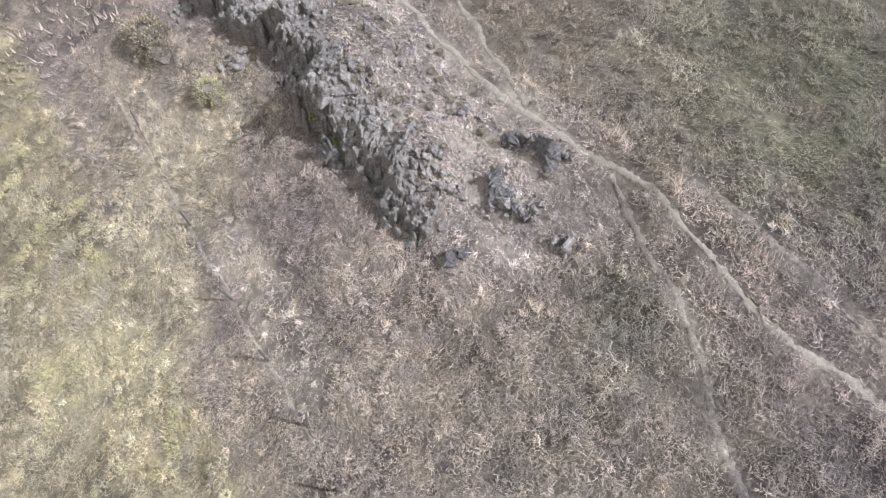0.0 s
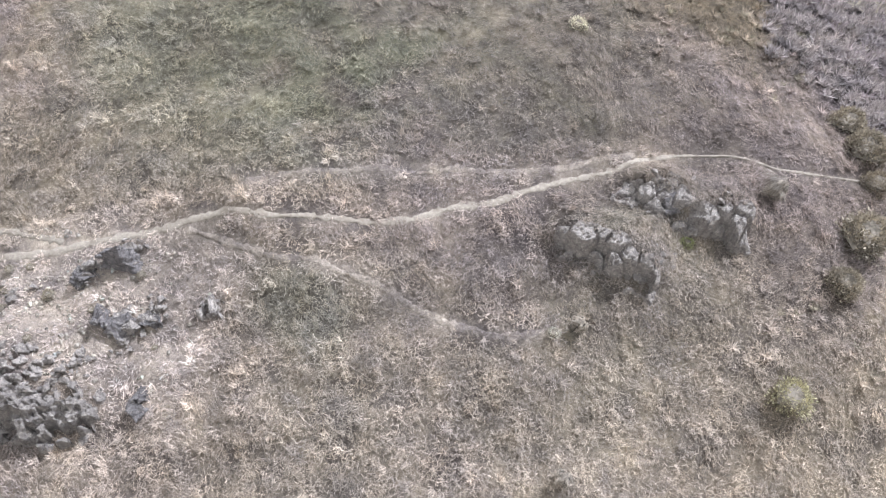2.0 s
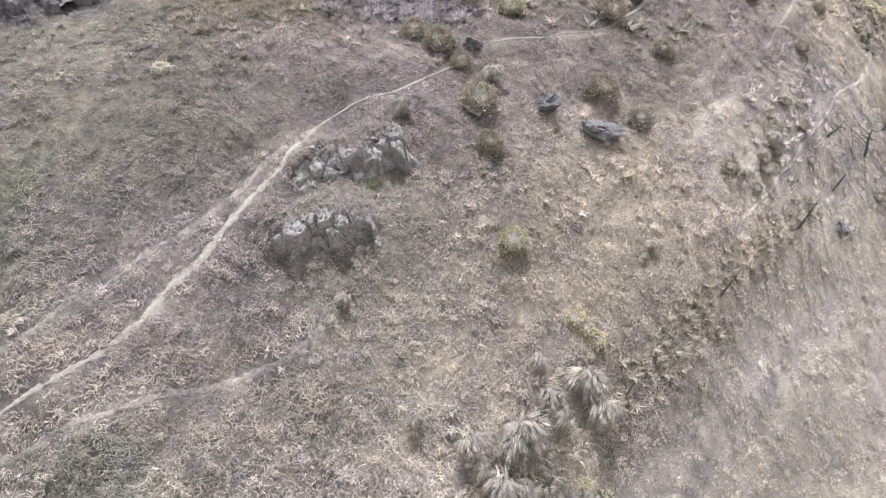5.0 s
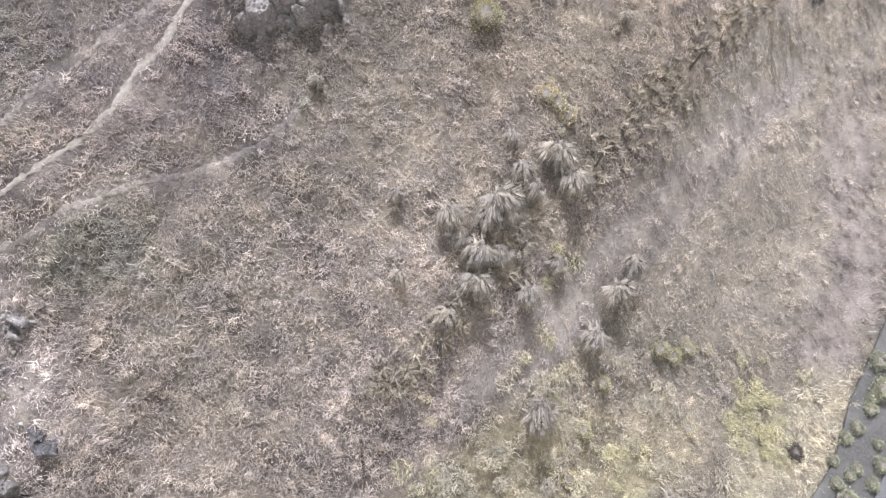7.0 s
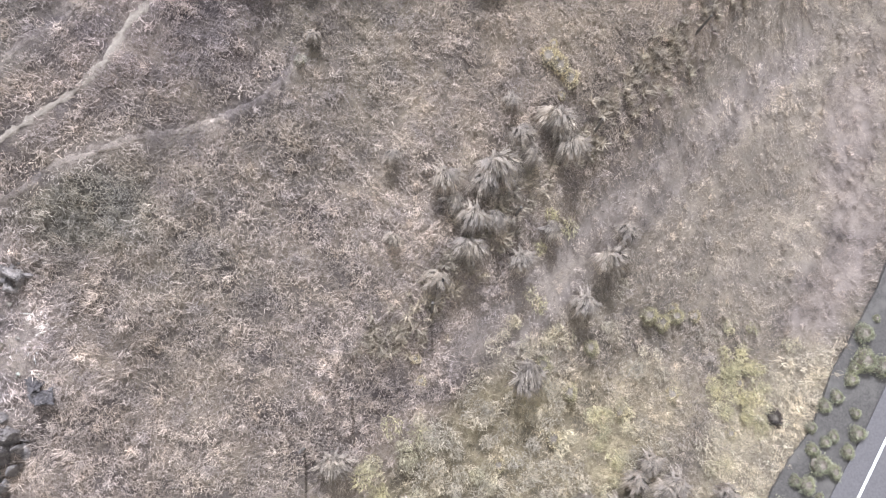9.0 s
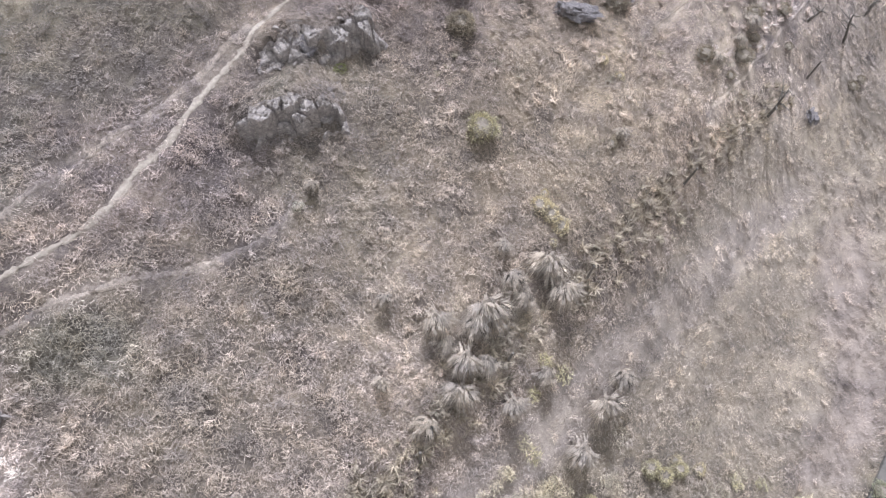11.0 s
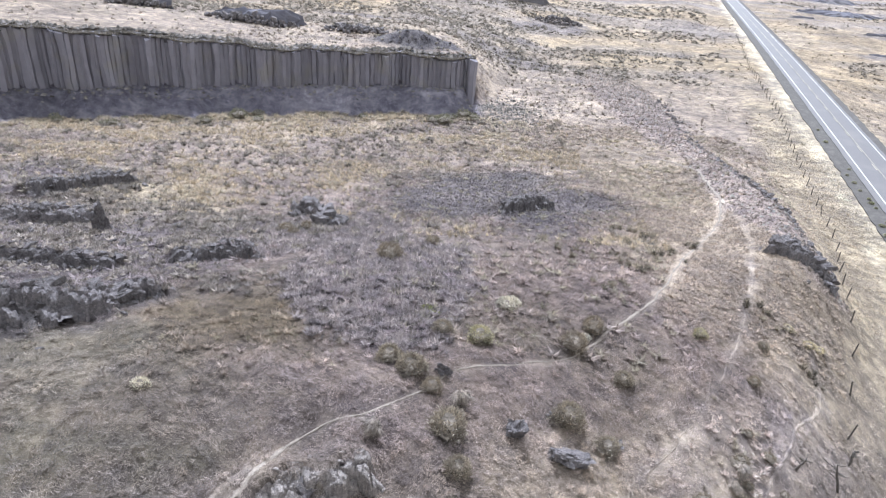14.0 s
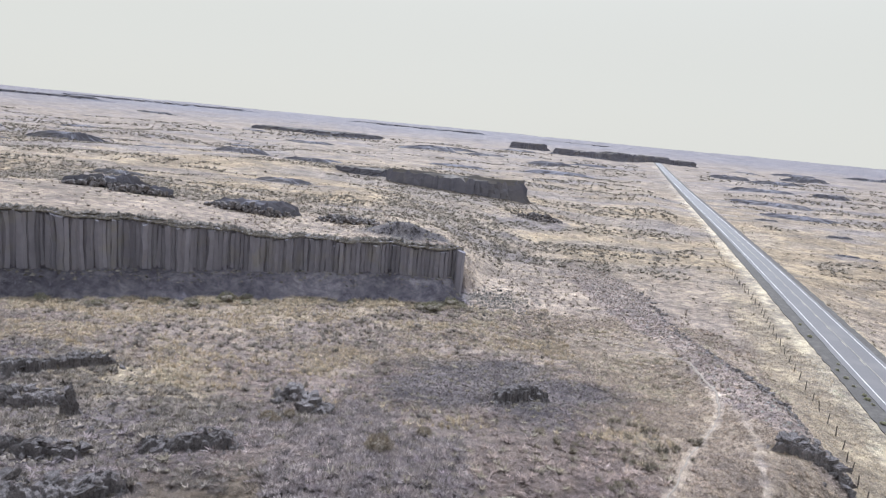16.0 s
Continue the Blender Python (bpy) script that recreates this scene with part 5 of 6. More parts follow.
def turf(name, n, box, seed, reach, tall, count, width, label, inside, lighten=1.22, thin=None, mat=0.3, far=False):
    x, y, g = scatter(n, *box, seed)
    ok = clear(x, y) & inside(x, y)
    if thin is not None:
        ok &= g.rand(n) < thin(x, y)
    x, y = x[ok], y[ok]
    k = 0.6 + 0.8 * g.rand(len(x))
    tuft = vnoise(x, y, 0.42, 2) + 0.6 * vnoise(x, y, 0.24, 4)
    patch = 1 + 0.16 * fnoise(x, y, 2.4, 1, 2) + 0.4 * tuft
    pos = np.stack([x, y, height(x, y)], -1)
    c = cover(x, y) * (lighten * (1 + 0.2 * tuft) * (1 + 0.15 * g.randn(len(x))).clip(0.5, 1.35))[:, None]
    warm = g.rand(len(x), 1) < 0.12
    c = np.where(warm, c * np.array((1.06, 1.03, 0.98)), c)
    if far:
        tris, tint = blades(pos, reach * k * patch.clip(0.4, 1.7), tall * k * patch.clip(0.35, 1.8), count, width, c, seed, jitter=0.3)
    else:
        tris, tint = matted(x, y, mat, reach * (0.7 + 0.3 * k), tall * k * patch.clip(0.35, 1.8), count, width, c, seed)
    return tagged(soup(name, tris, tint, GRASS), label, "grass", kind="stuff")


def weed_zone(x, y):
    """Where weeds crowd the verge, 0 to 1."""
    rs = road_side(x, y)
    patch = smooth(-0.7, 0.1, fnoise(x, y, 3.6, 6, 2)) * smooth(9, 3, y + 0.3 * (x - 12))
    return patch * smooth(-27.0, -25.5, rs + 1.2 * vnoise(x, y, 3.0, 2)) * smooth(-9.0, -10.5, rs)


def stony(x, y):
    """How much grass the ground carries, 0 to 1."""
    s = 1 - 0.62 * knoll(x, y) - 0.6 * smooth(2.0, 0.6, dist_line(x, y, ((-15.6, -11.8), (-9.0, -5.2)))) - 0.85 * mound(x, y) - 0.55 * stony_hill(x, y) - 0.75 * scree_band(x, y)
    bare = np.maximum(smooth(-26.4, -24.6, road_side(x, y)) * smooth(0, 4, y) * 0.4, 0.5 * worn(x, y))
    bare = np.maximum(bare, 0.6 * blob(x, y, 20.0, 30.2, 6.0, 4.6, 0.5))
    bare = np.maximum(bare, 0.7 * weed_zone(x, y))
    return np.clip(s - bare, 0.03, 1)


near = lambda x, y: (np.hypot(x + 1, y - 9) < 45) & (road_side(x, y) < 9) & (y > -31)
turf("bunchgrass_turf", 112000, (-47, 45, -37, 55), 101, 0.26, 0.14, 19, 0.023, "dry grey-tan bunchgrass covering the hillside", near, 1.21, stony, 0.36)
turf("grass_clumps", 16000, (-47, 45, -37, 55), 102, 0.28, 0.30, 30, 0.026, "taller straw-coloured grass clumps on the hillside", near, 1.32, stony, 0.17)
middle = lambda x, y: (np.hypot(x + 1, y - 9) >= 45) & (np.hypot(x, y) < 150) & (np.abs(np.degrees(np.arctan2(x, y + 25))) < 50)
turf("far_turf", 56000, (-100, 62, 20, 150), 103, 0.34, 0.30, 14, 0.04, "dry grass and low brush beyond the crest", middle, 1.2, stony, 0.55)
side = lambda x, y: (np.hypot(x + 1, y - 9) >= 45) & (x < -20) & (y < 25) & (np.hypot(x + 30, y + 10) < 40)
turf("side_turf", 12000, (-75, -15, -52, 28), 104, 0.40, 0.36, 6, 0.09, "dry grass on the hill's flank", side, 1.25, far=True)


def brush(name, x, y, size, tint, seed, label, count=18, high=0.65, broad=0.22, level=None):
    """Low rounded brush as many short leafy blades."""
    g = np.random.RandomState(seed)
    n = len(x)
    s = size * (0.55 + 0.9 * g.rand(n))
    pos = np.stack([x, y, height(x, y) if level is None else level], -1)
    t1, c1 = blades(pos, s * 0.85, s * high, count, s * broad, tint * (1 + 0.2 * g.randn(n, 1)), seed, jitter=0.2)
    t2, c2 = blades(pos + np.stack([0 * s, 0 * s, 0.3 * high * s], -1), s * 0.9, s * 0.45 * high, count // 2, s * 1.3 * broad, tint * (1.15 + 0.2 * g.randn(n, 1)), seed + 1, jitter=0.2)
    return tagged(soup(name, np.concatenate([t1, t2]), np.concatenate([c1, c2]), GRASS), label, "brush", kind="stuff")


def tone(x, y, light, sage=0.5, seed=0):
    g = np.random.RandomState(seed)
    c = cover(x, y) * light
    grey = np.array((0.235, 0.21, 0.155))
    k = (g.rand(len(x), 1) < sage) * 0.75
    return c * (1 - k) + grey * k


x, y, g3 = scatter(26000, -75, 60, 36, 146, 111)
ok = clear(x, y, -9) & (np.abs(np.degrees(np.arctan2(x, y + 20))) < 48) & (g3.rand(len(x)) < 0.25 + 0.75 * smooth(-0.2, 0.5, fnoise(x, y, 16, 4, 2))) & (g3.rand(len(x)) < np.clip(stony(x, y) + 0.1, 0, 1) * (1 - 0.85 * blob(x, y, -13.5, 37.0, 7.0, 7.0, 0.4))) & (rc_gap(np.degrees(np.arctan2(x, y)), np.hypot(x, y)) > 11.5) & (road_side(x, y) < -19) & ((x < 19 + 0.12 * (y - 36)) | (y > 82))
brush("heath_brush", x[ok], y[ok], 0.66, np.minimum(tone(x[ok], y[ok], 1.4, 0.3, 1), (0.37, 0.32, 0.245)), 112, "low grey-brown sagebrush heath", 22, 0.62, 0.11)
x, y, g3 = scatter(15000, -75, 24, 60, 146, 141)
turn = fnoise(x, y, 8.0, 3, 3)
ok = (np.abs(np.degrees(np.arctan2(x, y + 20))) < 44) & (rc_gap(np.degrees(np.arctan2(x, y)), np.hypot(x, y)) > 10.5) & (g3.rand(len(x)) < 0.1 + 0.9 * smooth(0.0, 0.5, turn)) & (mound(x, y) < 0.2) & (g3.rand(len(x)) > 0.9 * stony_hill(x, y)) & clear(x, y, -20)
brush("gold_tufts", x[ok], y[ok], 0.5, np.ones((ok.sum(), 1)) * np.array((0.365, 0.302, 0.222)) * (1 + 0.12 * g3.randn(ok.sum(), 1)), 142, "golden tufts of bunchgrass on the slope before the cliff", 18, 1.25, 0.09)
x, y, g3 = scatter(2600, -75, 24, 60, 144, 143)
turn = fnoise(x, y, 8.0, 3, 3)
ok = (np.abs(np.degrees(np.arctan2(x, y + 20))) < 44) & (rc_gap(np.degrees(np.arctan2(x, y)), np.hypot(x, y)) > 12) & (g3.rand(len(x)) < 0.15 + 0.85 * smooth(0.0, -0.4, turn)) & (mound(x, y) < 0.2) & clear(x, y, -20)
brush("slope_sage", x[ok], y[ok], 0.8, np.ones((ok.sum(), 1)) * np.array((0.205, 0.18, 0.158)) * (1 + 0.2 * g3.randn(ok.sum(), 1)), 144, "grey-brown sagebrush clumps on the slope before the cliff", 30, 0.9, 0.1)
x, y, g3 = scatter(7000, -20, 4, 34, 74, 126)
ok = (g3.rand(len(x)) < sage_hollow(x, y)) & clear(x, y)
brush("sage_hollow_brush", x[ok], y[ok], 0.46, np.ones((ok.sum(), 1)) * np.array((0.25, 0.216, 0.212)) * (1 + 0.25 * g3.randn(ok.sum(), 1)), 127, "grey-mauve sagebrush filling the hollow", 26, 1.0, 0.11)
x, y, g3 = scatter(9000, -64, -12, 30, 86, 128)
ok = (g3.rand(len(x)) < 0.8 * stony_hill(x, y) * smooth(-0.3, 0.3, fnoise(x, y, 6, 3, 2))) & clear(x, y)
brush("hilltop_brush", x[ok], y[ok], 0.5, np.ones((ok.sum(), 1)) * np.array((0.215, 0.188, 0.168)) * (1 + 0.25 * g3.randn(ok.sum(), 1)), 129, "dark sagebrush between the rocks of the hilltop", 24, 0.9, 0.12)
x, y, g3 = scatter(3200, -40, 24, 16, 52, 113)
ok = clear(x, y, -24) & (g3.rand(len(x)) < smooth(0.0, 0.5, fnoise(x, y, 6, 2, 2)))
brush("hill_brush", x[ok], y[ok], 0.36, tone(x[ok], y[ok], 1.5, 0.3, 2), 114, "small dry brush on the hillside", 26, 0.8, 0.09)
g3 = np.random.RandomState(115)
az, r = np.radians(g3.uniform(-42, 40, 20000)), 150 * np.exp(g3.rand(20000) * 1.9)
x, y = r * np.sin(az), r * np.cos(az)
ok = clear(x, y, -9) & (g3.rand(len(x)) < 0.2 + 0.8 * smooth(-0.1, 0.5, fnoise(x, y, 45, 5, 3))) & ((r > cliff_range(np.degrees(az)) + 3) | (np.degrees(az) > 4))
brush("plain_brush", x[ok], y[ok], 0.75, tone(x[ok], y[ok], 1.0, 0.3, 3), 116, "scattered sagebrush over the plain", 10)
az, r = np.radians(g3.uniform(-42, 42, 42000)), 185 * np.exp(g3.rand(42000) * 1.9)
x, y = r * np.sin(az), r * np.cos(az)
ok = (fnoise(0.3 * x, y, 30.0, 6, 3) + 0.25 * fnoise(x, y, 9.0, 2, 2) > 0.32) & (np.abs(road_side(x, y)) > 15 + 0.02 * r)
x, y, r = x[ok], y[ok], r[ok]
brush("scrub_streaks", x, y, 0.45 + 0.003 * r, np.ones((len(x), 1)) * np.array((0.205, 0.18, 0.152)), 119, "dark low scrub in long streaks over the plain", 10, 0.55, 0.24)
g3 = np.random.RandomState(151)
spot = np.array(((18.1, 54.7), (21.0, 59.0), (14.8, 49.1), (23.2, 59.9), (26.7, 63.4), (19.5, 63.2), (17.2, 57.4), (15.6, 61.0), (22.4, 66.0), (12.0, 57.0), (10.2, 60.4), (20.0, 68.5), (28.4, 49.0), (31.0, 44.0)))
x, y = (spot[None] + 0.75 * g3.randn(9, len(spot), 2)).reshape(-1, 2).T
brush("crest_brush", x, y, 0.5, np.ones((len(x), 1)) * np.array((0.18, 0.155, 0.122)) * (1 + 0.25 * g3.randn(len(x), 1)), 152, "dark ragged sagebrush on the crest", 40, 1.15, 0.09)
x, y, g3 = scatter(11000, 28, 72, 58, 190, 153)
rs = road_side(x, y)
ok = (rs > -21) & (rs < -8.2) & (scree_band(x, y) < 0.4)
brush("verge_grass", x[ok], y[ok], 0.36, np.minimum(cover(x[ok], y[ok]) * 1.25, 0.45), 154, "pale dry grass between the ridge and the road", 16, 0.6, 0.1)
x, y, g3 = scatter(9000, 12, 40, 44, 100, 155)
ok = (np.hypot(x + 1, y - 9) > 42) & (road_side(x, y) < -19) & (scree_band(x, y) < 0.4) & clear(x, y) & (mound(x, y) < 0.3)
brush("flank_grass", x[ok], y[ok], 0.33, np.minimum(cover(x[ok], y[ok]) * 1.2, 0.42) * (1 + 0.12 * g3.randn(ok.sum(), 1)), 156, "short tan grass on the flank below the ridge", 18, 0.7, 0.09)
x, y, g3 = scatter(5200, 34, 58, 56, 196, 121)
ok = (scree_band(x, y) > 0.3) & (g3.rand(len(x)) < 0.5)
brush("ridge_tufts", x[ok], y[ok], 0.34, np.ones((ok.sum(), 1)) * np.array((0.15, 0.125, 0.108)), 122, "dark tufts between the stones of the ridge", 18, 0.8, 0.12)
x, y, g3 = scatter(4200, -12, 30, 64, 106, 123)
ok = (mound(x, y) > 0.05) & (mound(x, y) < 0.75) | (mound(x, y) >= 0.75) & (g3.rand(len(x)) < 0.25)
brush("mound_tufts", x[ok], y[ok], 0.42, tone(x[ok], y[ok], 1.35, 0.3, 5), 124, "brown tufts on the scree mound", 22, 0.8, 0.1)
az = np.radians(g3.uniform(-62, 2, 1500))
r = cliff_range(np.degrees(az)) - 10.5 - 5.5 * g3.rand(1500) ** 1.5
x, y = r * np.sin(az), r * np.cos(az)
brush("cliff_grass", x, y, 0.8, tone(x, y, 1.5, 0.35, 6) * 0.5 + np.array((0.17, 0.145, 0.1)), 125, "tall dry grass and brush before the cliff", 24, 0.9, 0.1)
az = np.radians(g3.uniform(-60, 1.4, 4200))
r = cliff_range(np.degrees(az)) - 0.9 + 3.6 * g3.rand(4200) ** 1.3
x, y = r * np.sin(az), r * np.cos(az)
z = np.maximum(height(x, y), cliff_top(np.degrees(az)) - 0.35)
brush("rim_brush", x, y, 0.55, np.ones((len(x), 1)) * np.array((0.15, 0.132, 0.112)), 120, "dark low brush along the cliff's rim", 12, 0.8, 0.2, z)


# ---- shrubs ----
def leaf_cloud(g, n, wide, tall, leaf, dome=0.85):
    """Leaf triangles filling the shell of an uneven dome."""
    u, a = g.rand(n), g.rand(n) * 2 * np.pi
    zc = u ** 0.8
    lump = 1 + 0.22 * np.sin(3 * a + 5 * g.rand()) * (1 - zc) + 0.16 * g.randn(n)
    rad = wide * np.sqrt(np.clip(1 - (zc * dome) ** 2, 0.02, 1)) * lump * (0.75 + 0.25 * g.rand(n))
    c = np.stack([rad * np.cos(a), rad * np.sin(a), tall * zc * (0.9 + 0.25 * g.rand(n)) + 0.03], -1)
    d = c / np.linalg.norm(c, axis=1, keepdims=True) + 0.5 * g.randn(n, 3) + np.array((0, 0, 0.5))
    d /= np.linalg.norm(d, axis=1, keepdims=True)
    s = np.cross(d, g.randn(n, 3))
    s /= np.linalg.norm(s, axis=1, keepdims=True)
    l = leaf * (0.6 + 0.8 * g.rand(n))[:, None]
    return np.stack([c - s * l * 0.28, c + s * l * 0.28, c + d * l], 1)


def stems(g, n, wide, tall, thick):
    v, f = [Vector((1.6 * thick * math.cos(2.1 * q), 1.6 * thick * math.sin(2.1 * q), -0.1)) for q in range(3)], []
    for k in range(n):      # all stems rise from one root crown
        a = 2 * math.pi * (k + g.rand()) / n
        tip = Vector((wide * 0.8 * math.cos(a) * g.rand(), wide * 0.8 * math.sin(a) * g.rand(), tall * (0.6 + 0.4 * g.rand())))
        mid = tip * 0.5 + Vector((0.08 * wide * g.randn(), 0.08 * wide * g.randn(), 0))
        i = len(v)
        for p, w in ((mid, thick * 0.7), (tip, thick * 0.25)):
            for q in range(3):
                v.append(p + Vector((w * math.cos(2.1 * q), w * math.sin(2.1 * q), 0)))
        for q in range(3):
            r = (q + 1) % 3
            f += [(q, r, i + r, i + q), (i + q, i + r, i + 3 + r, i + 3 + q)]
    return v, f


def shrub(kind, label, category, group, wide, tall, tint, seed, leaves=260, leaf=0.16, twigs=9):
    g = np.random.RandomState(seed)
    thing = tagged(new(kind), label, category, group)
    v, f = stems(g, twigs, wide, tall, 0.025)
    mesh_object("woody_base", v, f, BARK, thing)
    bm = bmesh.new()        # dense inner twigs, through which no light comes
    bmesh.ops.create_icosphere(bm, subdivisions=2, radius=1.0)
    for q in bm.verts:
        k = 0.8 + 0.3 * noise.noise(q.co * 2.3 + Vector((seed, 0, 0))) + 0.08 * g.randn()
        q.co = Vector((q.co.x * wide * k, q.co.y * wide * k, max(-0.05, 0.42 * tall + 0.45 * tall * q.co.z * k)))
    part("twig_mass", bm, BARK, thing)
    tris = leaf_cloud(g, leaves, wide, tall, leaf)
    k = 1.05 + 0.28 * g.randn(len(tris))
    soup("foliage", tris, np.clip(np.array(tint)[None] * k[:, None].clip(0.3, 1.6), 0.02, 0.7), FOLIAGE, thing)
    return thing


def spread(kind, label, category, group, tint, spots, seed, wide=1.0, tall=0.85, level=None, **more):
    """Shapes of one kind of shrub, set out at x, y, size."""
    g = np.random.RandomState(seed)
    shapes = [shrub(kind, label, category, group, wide, tall, tint, seed + k, **more) for k in range(min(3, len(spots)))]
    for i, (x, y, size) in enumerate(spots):
        z = float(height(x, y)) if level is None else max(level(x, y), float(height(x, y)))
        m = pose(x, y, z - 0.03, 0, 0, g.rand() * 360) @ Matrix.Diagonal((size, size * (0.9 + 0.2 * g.rand()), size * (0.9 + 0.2 * g.rand()), 1))
        if i < len(shapes):
            shapes[i].matrix_basis = m
        else:
            copy_thing(shapes[i % len(shapes)], m)


spread("rabbitbrush", "round yellow-green rabbitbrush in dry grass", "shrub", "rabbitbrush", (0.36, 0.325, 0.21),
       ((2.9, 19.7, 0.81), (2.9, 37.0, 0.88), (-24.2, -16.8, 0.89), (-23.7, -16.0, 0.63), (20.8, 43.5, 0.70), (6.5, 1.9, 0.48), (12.8, 4.8, 0.61), (13.7, 4.5, 0.55), (14.6, 4.9, 0.50), (9.2, 2.9, 0.52), (8.1, 0.6, 0.52)), 301, leaves=2000, leaf=0.11, tall=0.95)
spread("brown_shrub", "large dull brown-green shrub with bare twigs", "shrub", "dark shrubs", (0.255, 0.214, 0.166),
       ((-27.8, -22.7, 1.33), (-26.7, -21.3, 0.93), (-0.1, 31.0, 0.67), (9.8, 38.5, 0.74), 
        (11.6, 41.1, 0.99), (23.6, 39.0, 0.79), (-4.9, 51.6, 0.9), (-17.0, 62.0, 0.9), (-15.2, 63.5, 1.0), (-13.4, 65.0, 0.8), (-15.9, 60.4, 0.7)), 311, leaves=2200, leaf=0.11, tall=1.0, twigs=14)
spread("round_shrub", "small round dark brown shrub in golden grass", "shrub", "round dark shrubs", (0.12, 0.10, 0.09), ((20.5, -0.6, 0.45),), 316, leaves=1500, leaf=0.14)
gc = np.random.RandomState(71)
CUSHIONS = tuple((-26 + 6 * gc.randn(), -5.2 + 5.5 * gc.randn(), 0.24 + 0.2 * gc.rand()) for k in range(190))
CUSHIONS = tuple(c for c in CUSHIONS if knoll(np.array(c[0]), np.array(c[1])) > 0.5 and dist_line(np.array(c[0]), np.array(c[1]), TRAIL_MAIN) > 0.5)[:75]
spread("tuft_shrub", "small dark rounded shrub on bare pale soil", "shrub", "tuft shrubs", (0.22, 0.188, 0.145),
       ((16.1, 27.3, 0.6), (19.9, 31.2, 0.65), (19.0, 28.2, 0.62), (19.9, 29.7, 0.65), (22.6, 32.7, 0.7), (18.0, 26.7, 0.5), (17.3, 27.4, 0.55), (21.4, 33.9, 0.55), (23.0, 30.6, 0.5), (29.3, 30.6, 0.7), (30.2, 31.4, 0.6), (10.1, 20.7, 0.55)) + CUSHIONS, 318, leaves=800, leaf=0.15, tall=1.0)
spread("tan_shrub", "dense tan-brown shrub on the hill's crest", "shrub", "tan shrubs", (0.27, 0.232, 0.185),
       ((1.0, 28.2, 1.1), (8.4, 31.0, 1.0), (12.9, 35.8, 0.7), (-1.5, 32.4, 0.9), (0.3, 37.3, 0.7), (-1.2, 57.2, 1.0), (10.7, 29.6, 0.7), (1.6, 25.4, 0.75), (26.2, 43.8, 0.7), (-3.0, 33.3, 0.7)), 319, leaves=2600, leaf=0.13, tall=0.85)
spread("green_weed", "fresh green weed clump at the foot of the rocks", "weed", "green weeds", (0.25, 0.26, 0.12),
       ((-21.4, -7.9, 0.7), (-20.8, -7.2, 0.6), (-22.3, -8.9, 0.65), (-20.0, -6.3, 0.5), (-24.0, -10.4, 0.6), (-1.0, 40.4, 0.7), (-0.3, 39.6, 0.6), (-4.2, 21.4, 0.5)), 327, leaves=900, leaf=0.14, tall=0.6)
spread("pale_bush", "pale bleached bush in brown heath", "shrub", "pale bushes", (0.50, 0.46, 0.38),
       ((5.0, 42.2, 0.81), (5.5, 43.1, 0.66), (10.8, 39.8, 0.43), (-15.6, 26.8, 0.62), (-5.5, 14.3, 0.42), (-9.7, -10.1, 0.52)), 321, leaves=800, leaf=0.16)
spread("yellow_clump", "dry golden weed clump in the grass", "shrub", "golden clumps", (0.44, 0.378, 0.255),
       ((6.0, 16.5, 0.55), (6.6, 16.2, 0.55), (7.2, 15.7, 0.49), (6.3, 17.2, 0.44), (6.8, 14.8, 0.44), (32.3, 47.6, 1.26), (33.6, 48.0, 1.05), (30.6, 48.5, 0.94), (9.7, 25.6, 0.69), (10.7, 24.8, 0.57), (-0.1, 1.9, 0.5), (0.2, 0.9, 0.5), (-1.9, -2.7, 0.5), (6.3, 16.7, 0.6), (14.4, 5.3, 0.75), (15.9, 5.0, 0.7), (9.4, 2.7, 0.6), (14.4, 0.6, 0.85), (11.2, -0.4, 0.7), (7.3, -1.8, 0.8), (4.3, -3.1, 0.7), (18.6, 1.3, 0.6), (17.9, -1.5, 0.6)), 331, leaves=750, leaf=0.15, tall=0.5)
road_spots = [(26.3, 4.3, 0.40), (27.1, 2.4, 0.42), (26.1, 2.7, 0.45), (25.5, 2.3, 0.46), (25.2, 1.6, 0.48), (24.2, 0.6, 0.42), (23.4, 0.1, 0.48), (25.2, -0.3, 0.34), (25.1, -1.4, 0.46), (23.2, -1.9, 0.40),
              (23.7, -1.6, 0.36), (22.4, -2.3, 0.36), (24.4, -2.4, 0.50), (22.7, -3.1, 0.68), (23.5, -3.5, 0.40), (21.8, -4.2, 0.62), (21.2, -4.0, 0.40), (20.3, -5.6, 0.60), (21.2, -5.6, 0.62), (22.5, -1.1, 0.36),
              (22.5, -4.8, 0.25), (27.3, 5.2, 0.28)]
g4 = np.random.RandomState(341)
for k in range(44):
    row = ROAD[110 + int(70 * g4.rand())] if k > 12 else ROAD[88 + int(9 * g4.rand())]
    off = -6.2 + 0.6 * g4.randn()
    if -7.2 < off < -5.0:
        road_spots.append((row[0] + off * math.cos(row[2]), row[1] - off * math.sin(row[2]), 0.26 + 0.26 * g4.rand()))
shoulder_top = lambda x, y: float(road_level(y)) - 0.03 - 0.018 * abs(float(road_side(x, y)))
spread("sagebrush", "low round olive sagebrush on the gravel shoulder", "shrub", "shoulder sagebrush", (0.315, 0.31, 0.215), [(x, y, 1.45 * size) for x, y, size in road_spots], 351, level=shoulder_top, leaves=1900, leaf=0.12, tall=0.9)
foot = []
for k in range(20):
    a, q = radians(g4.uniform(-33, 4)), g4.uniform(7, 13)
    r = float(cliff_range(np.array(math.degrees(a)))) - 3 - q
    foot.append((r * math.sin(a), r * math.cos(a), 0.7 + 0.9 * g4.rand()))
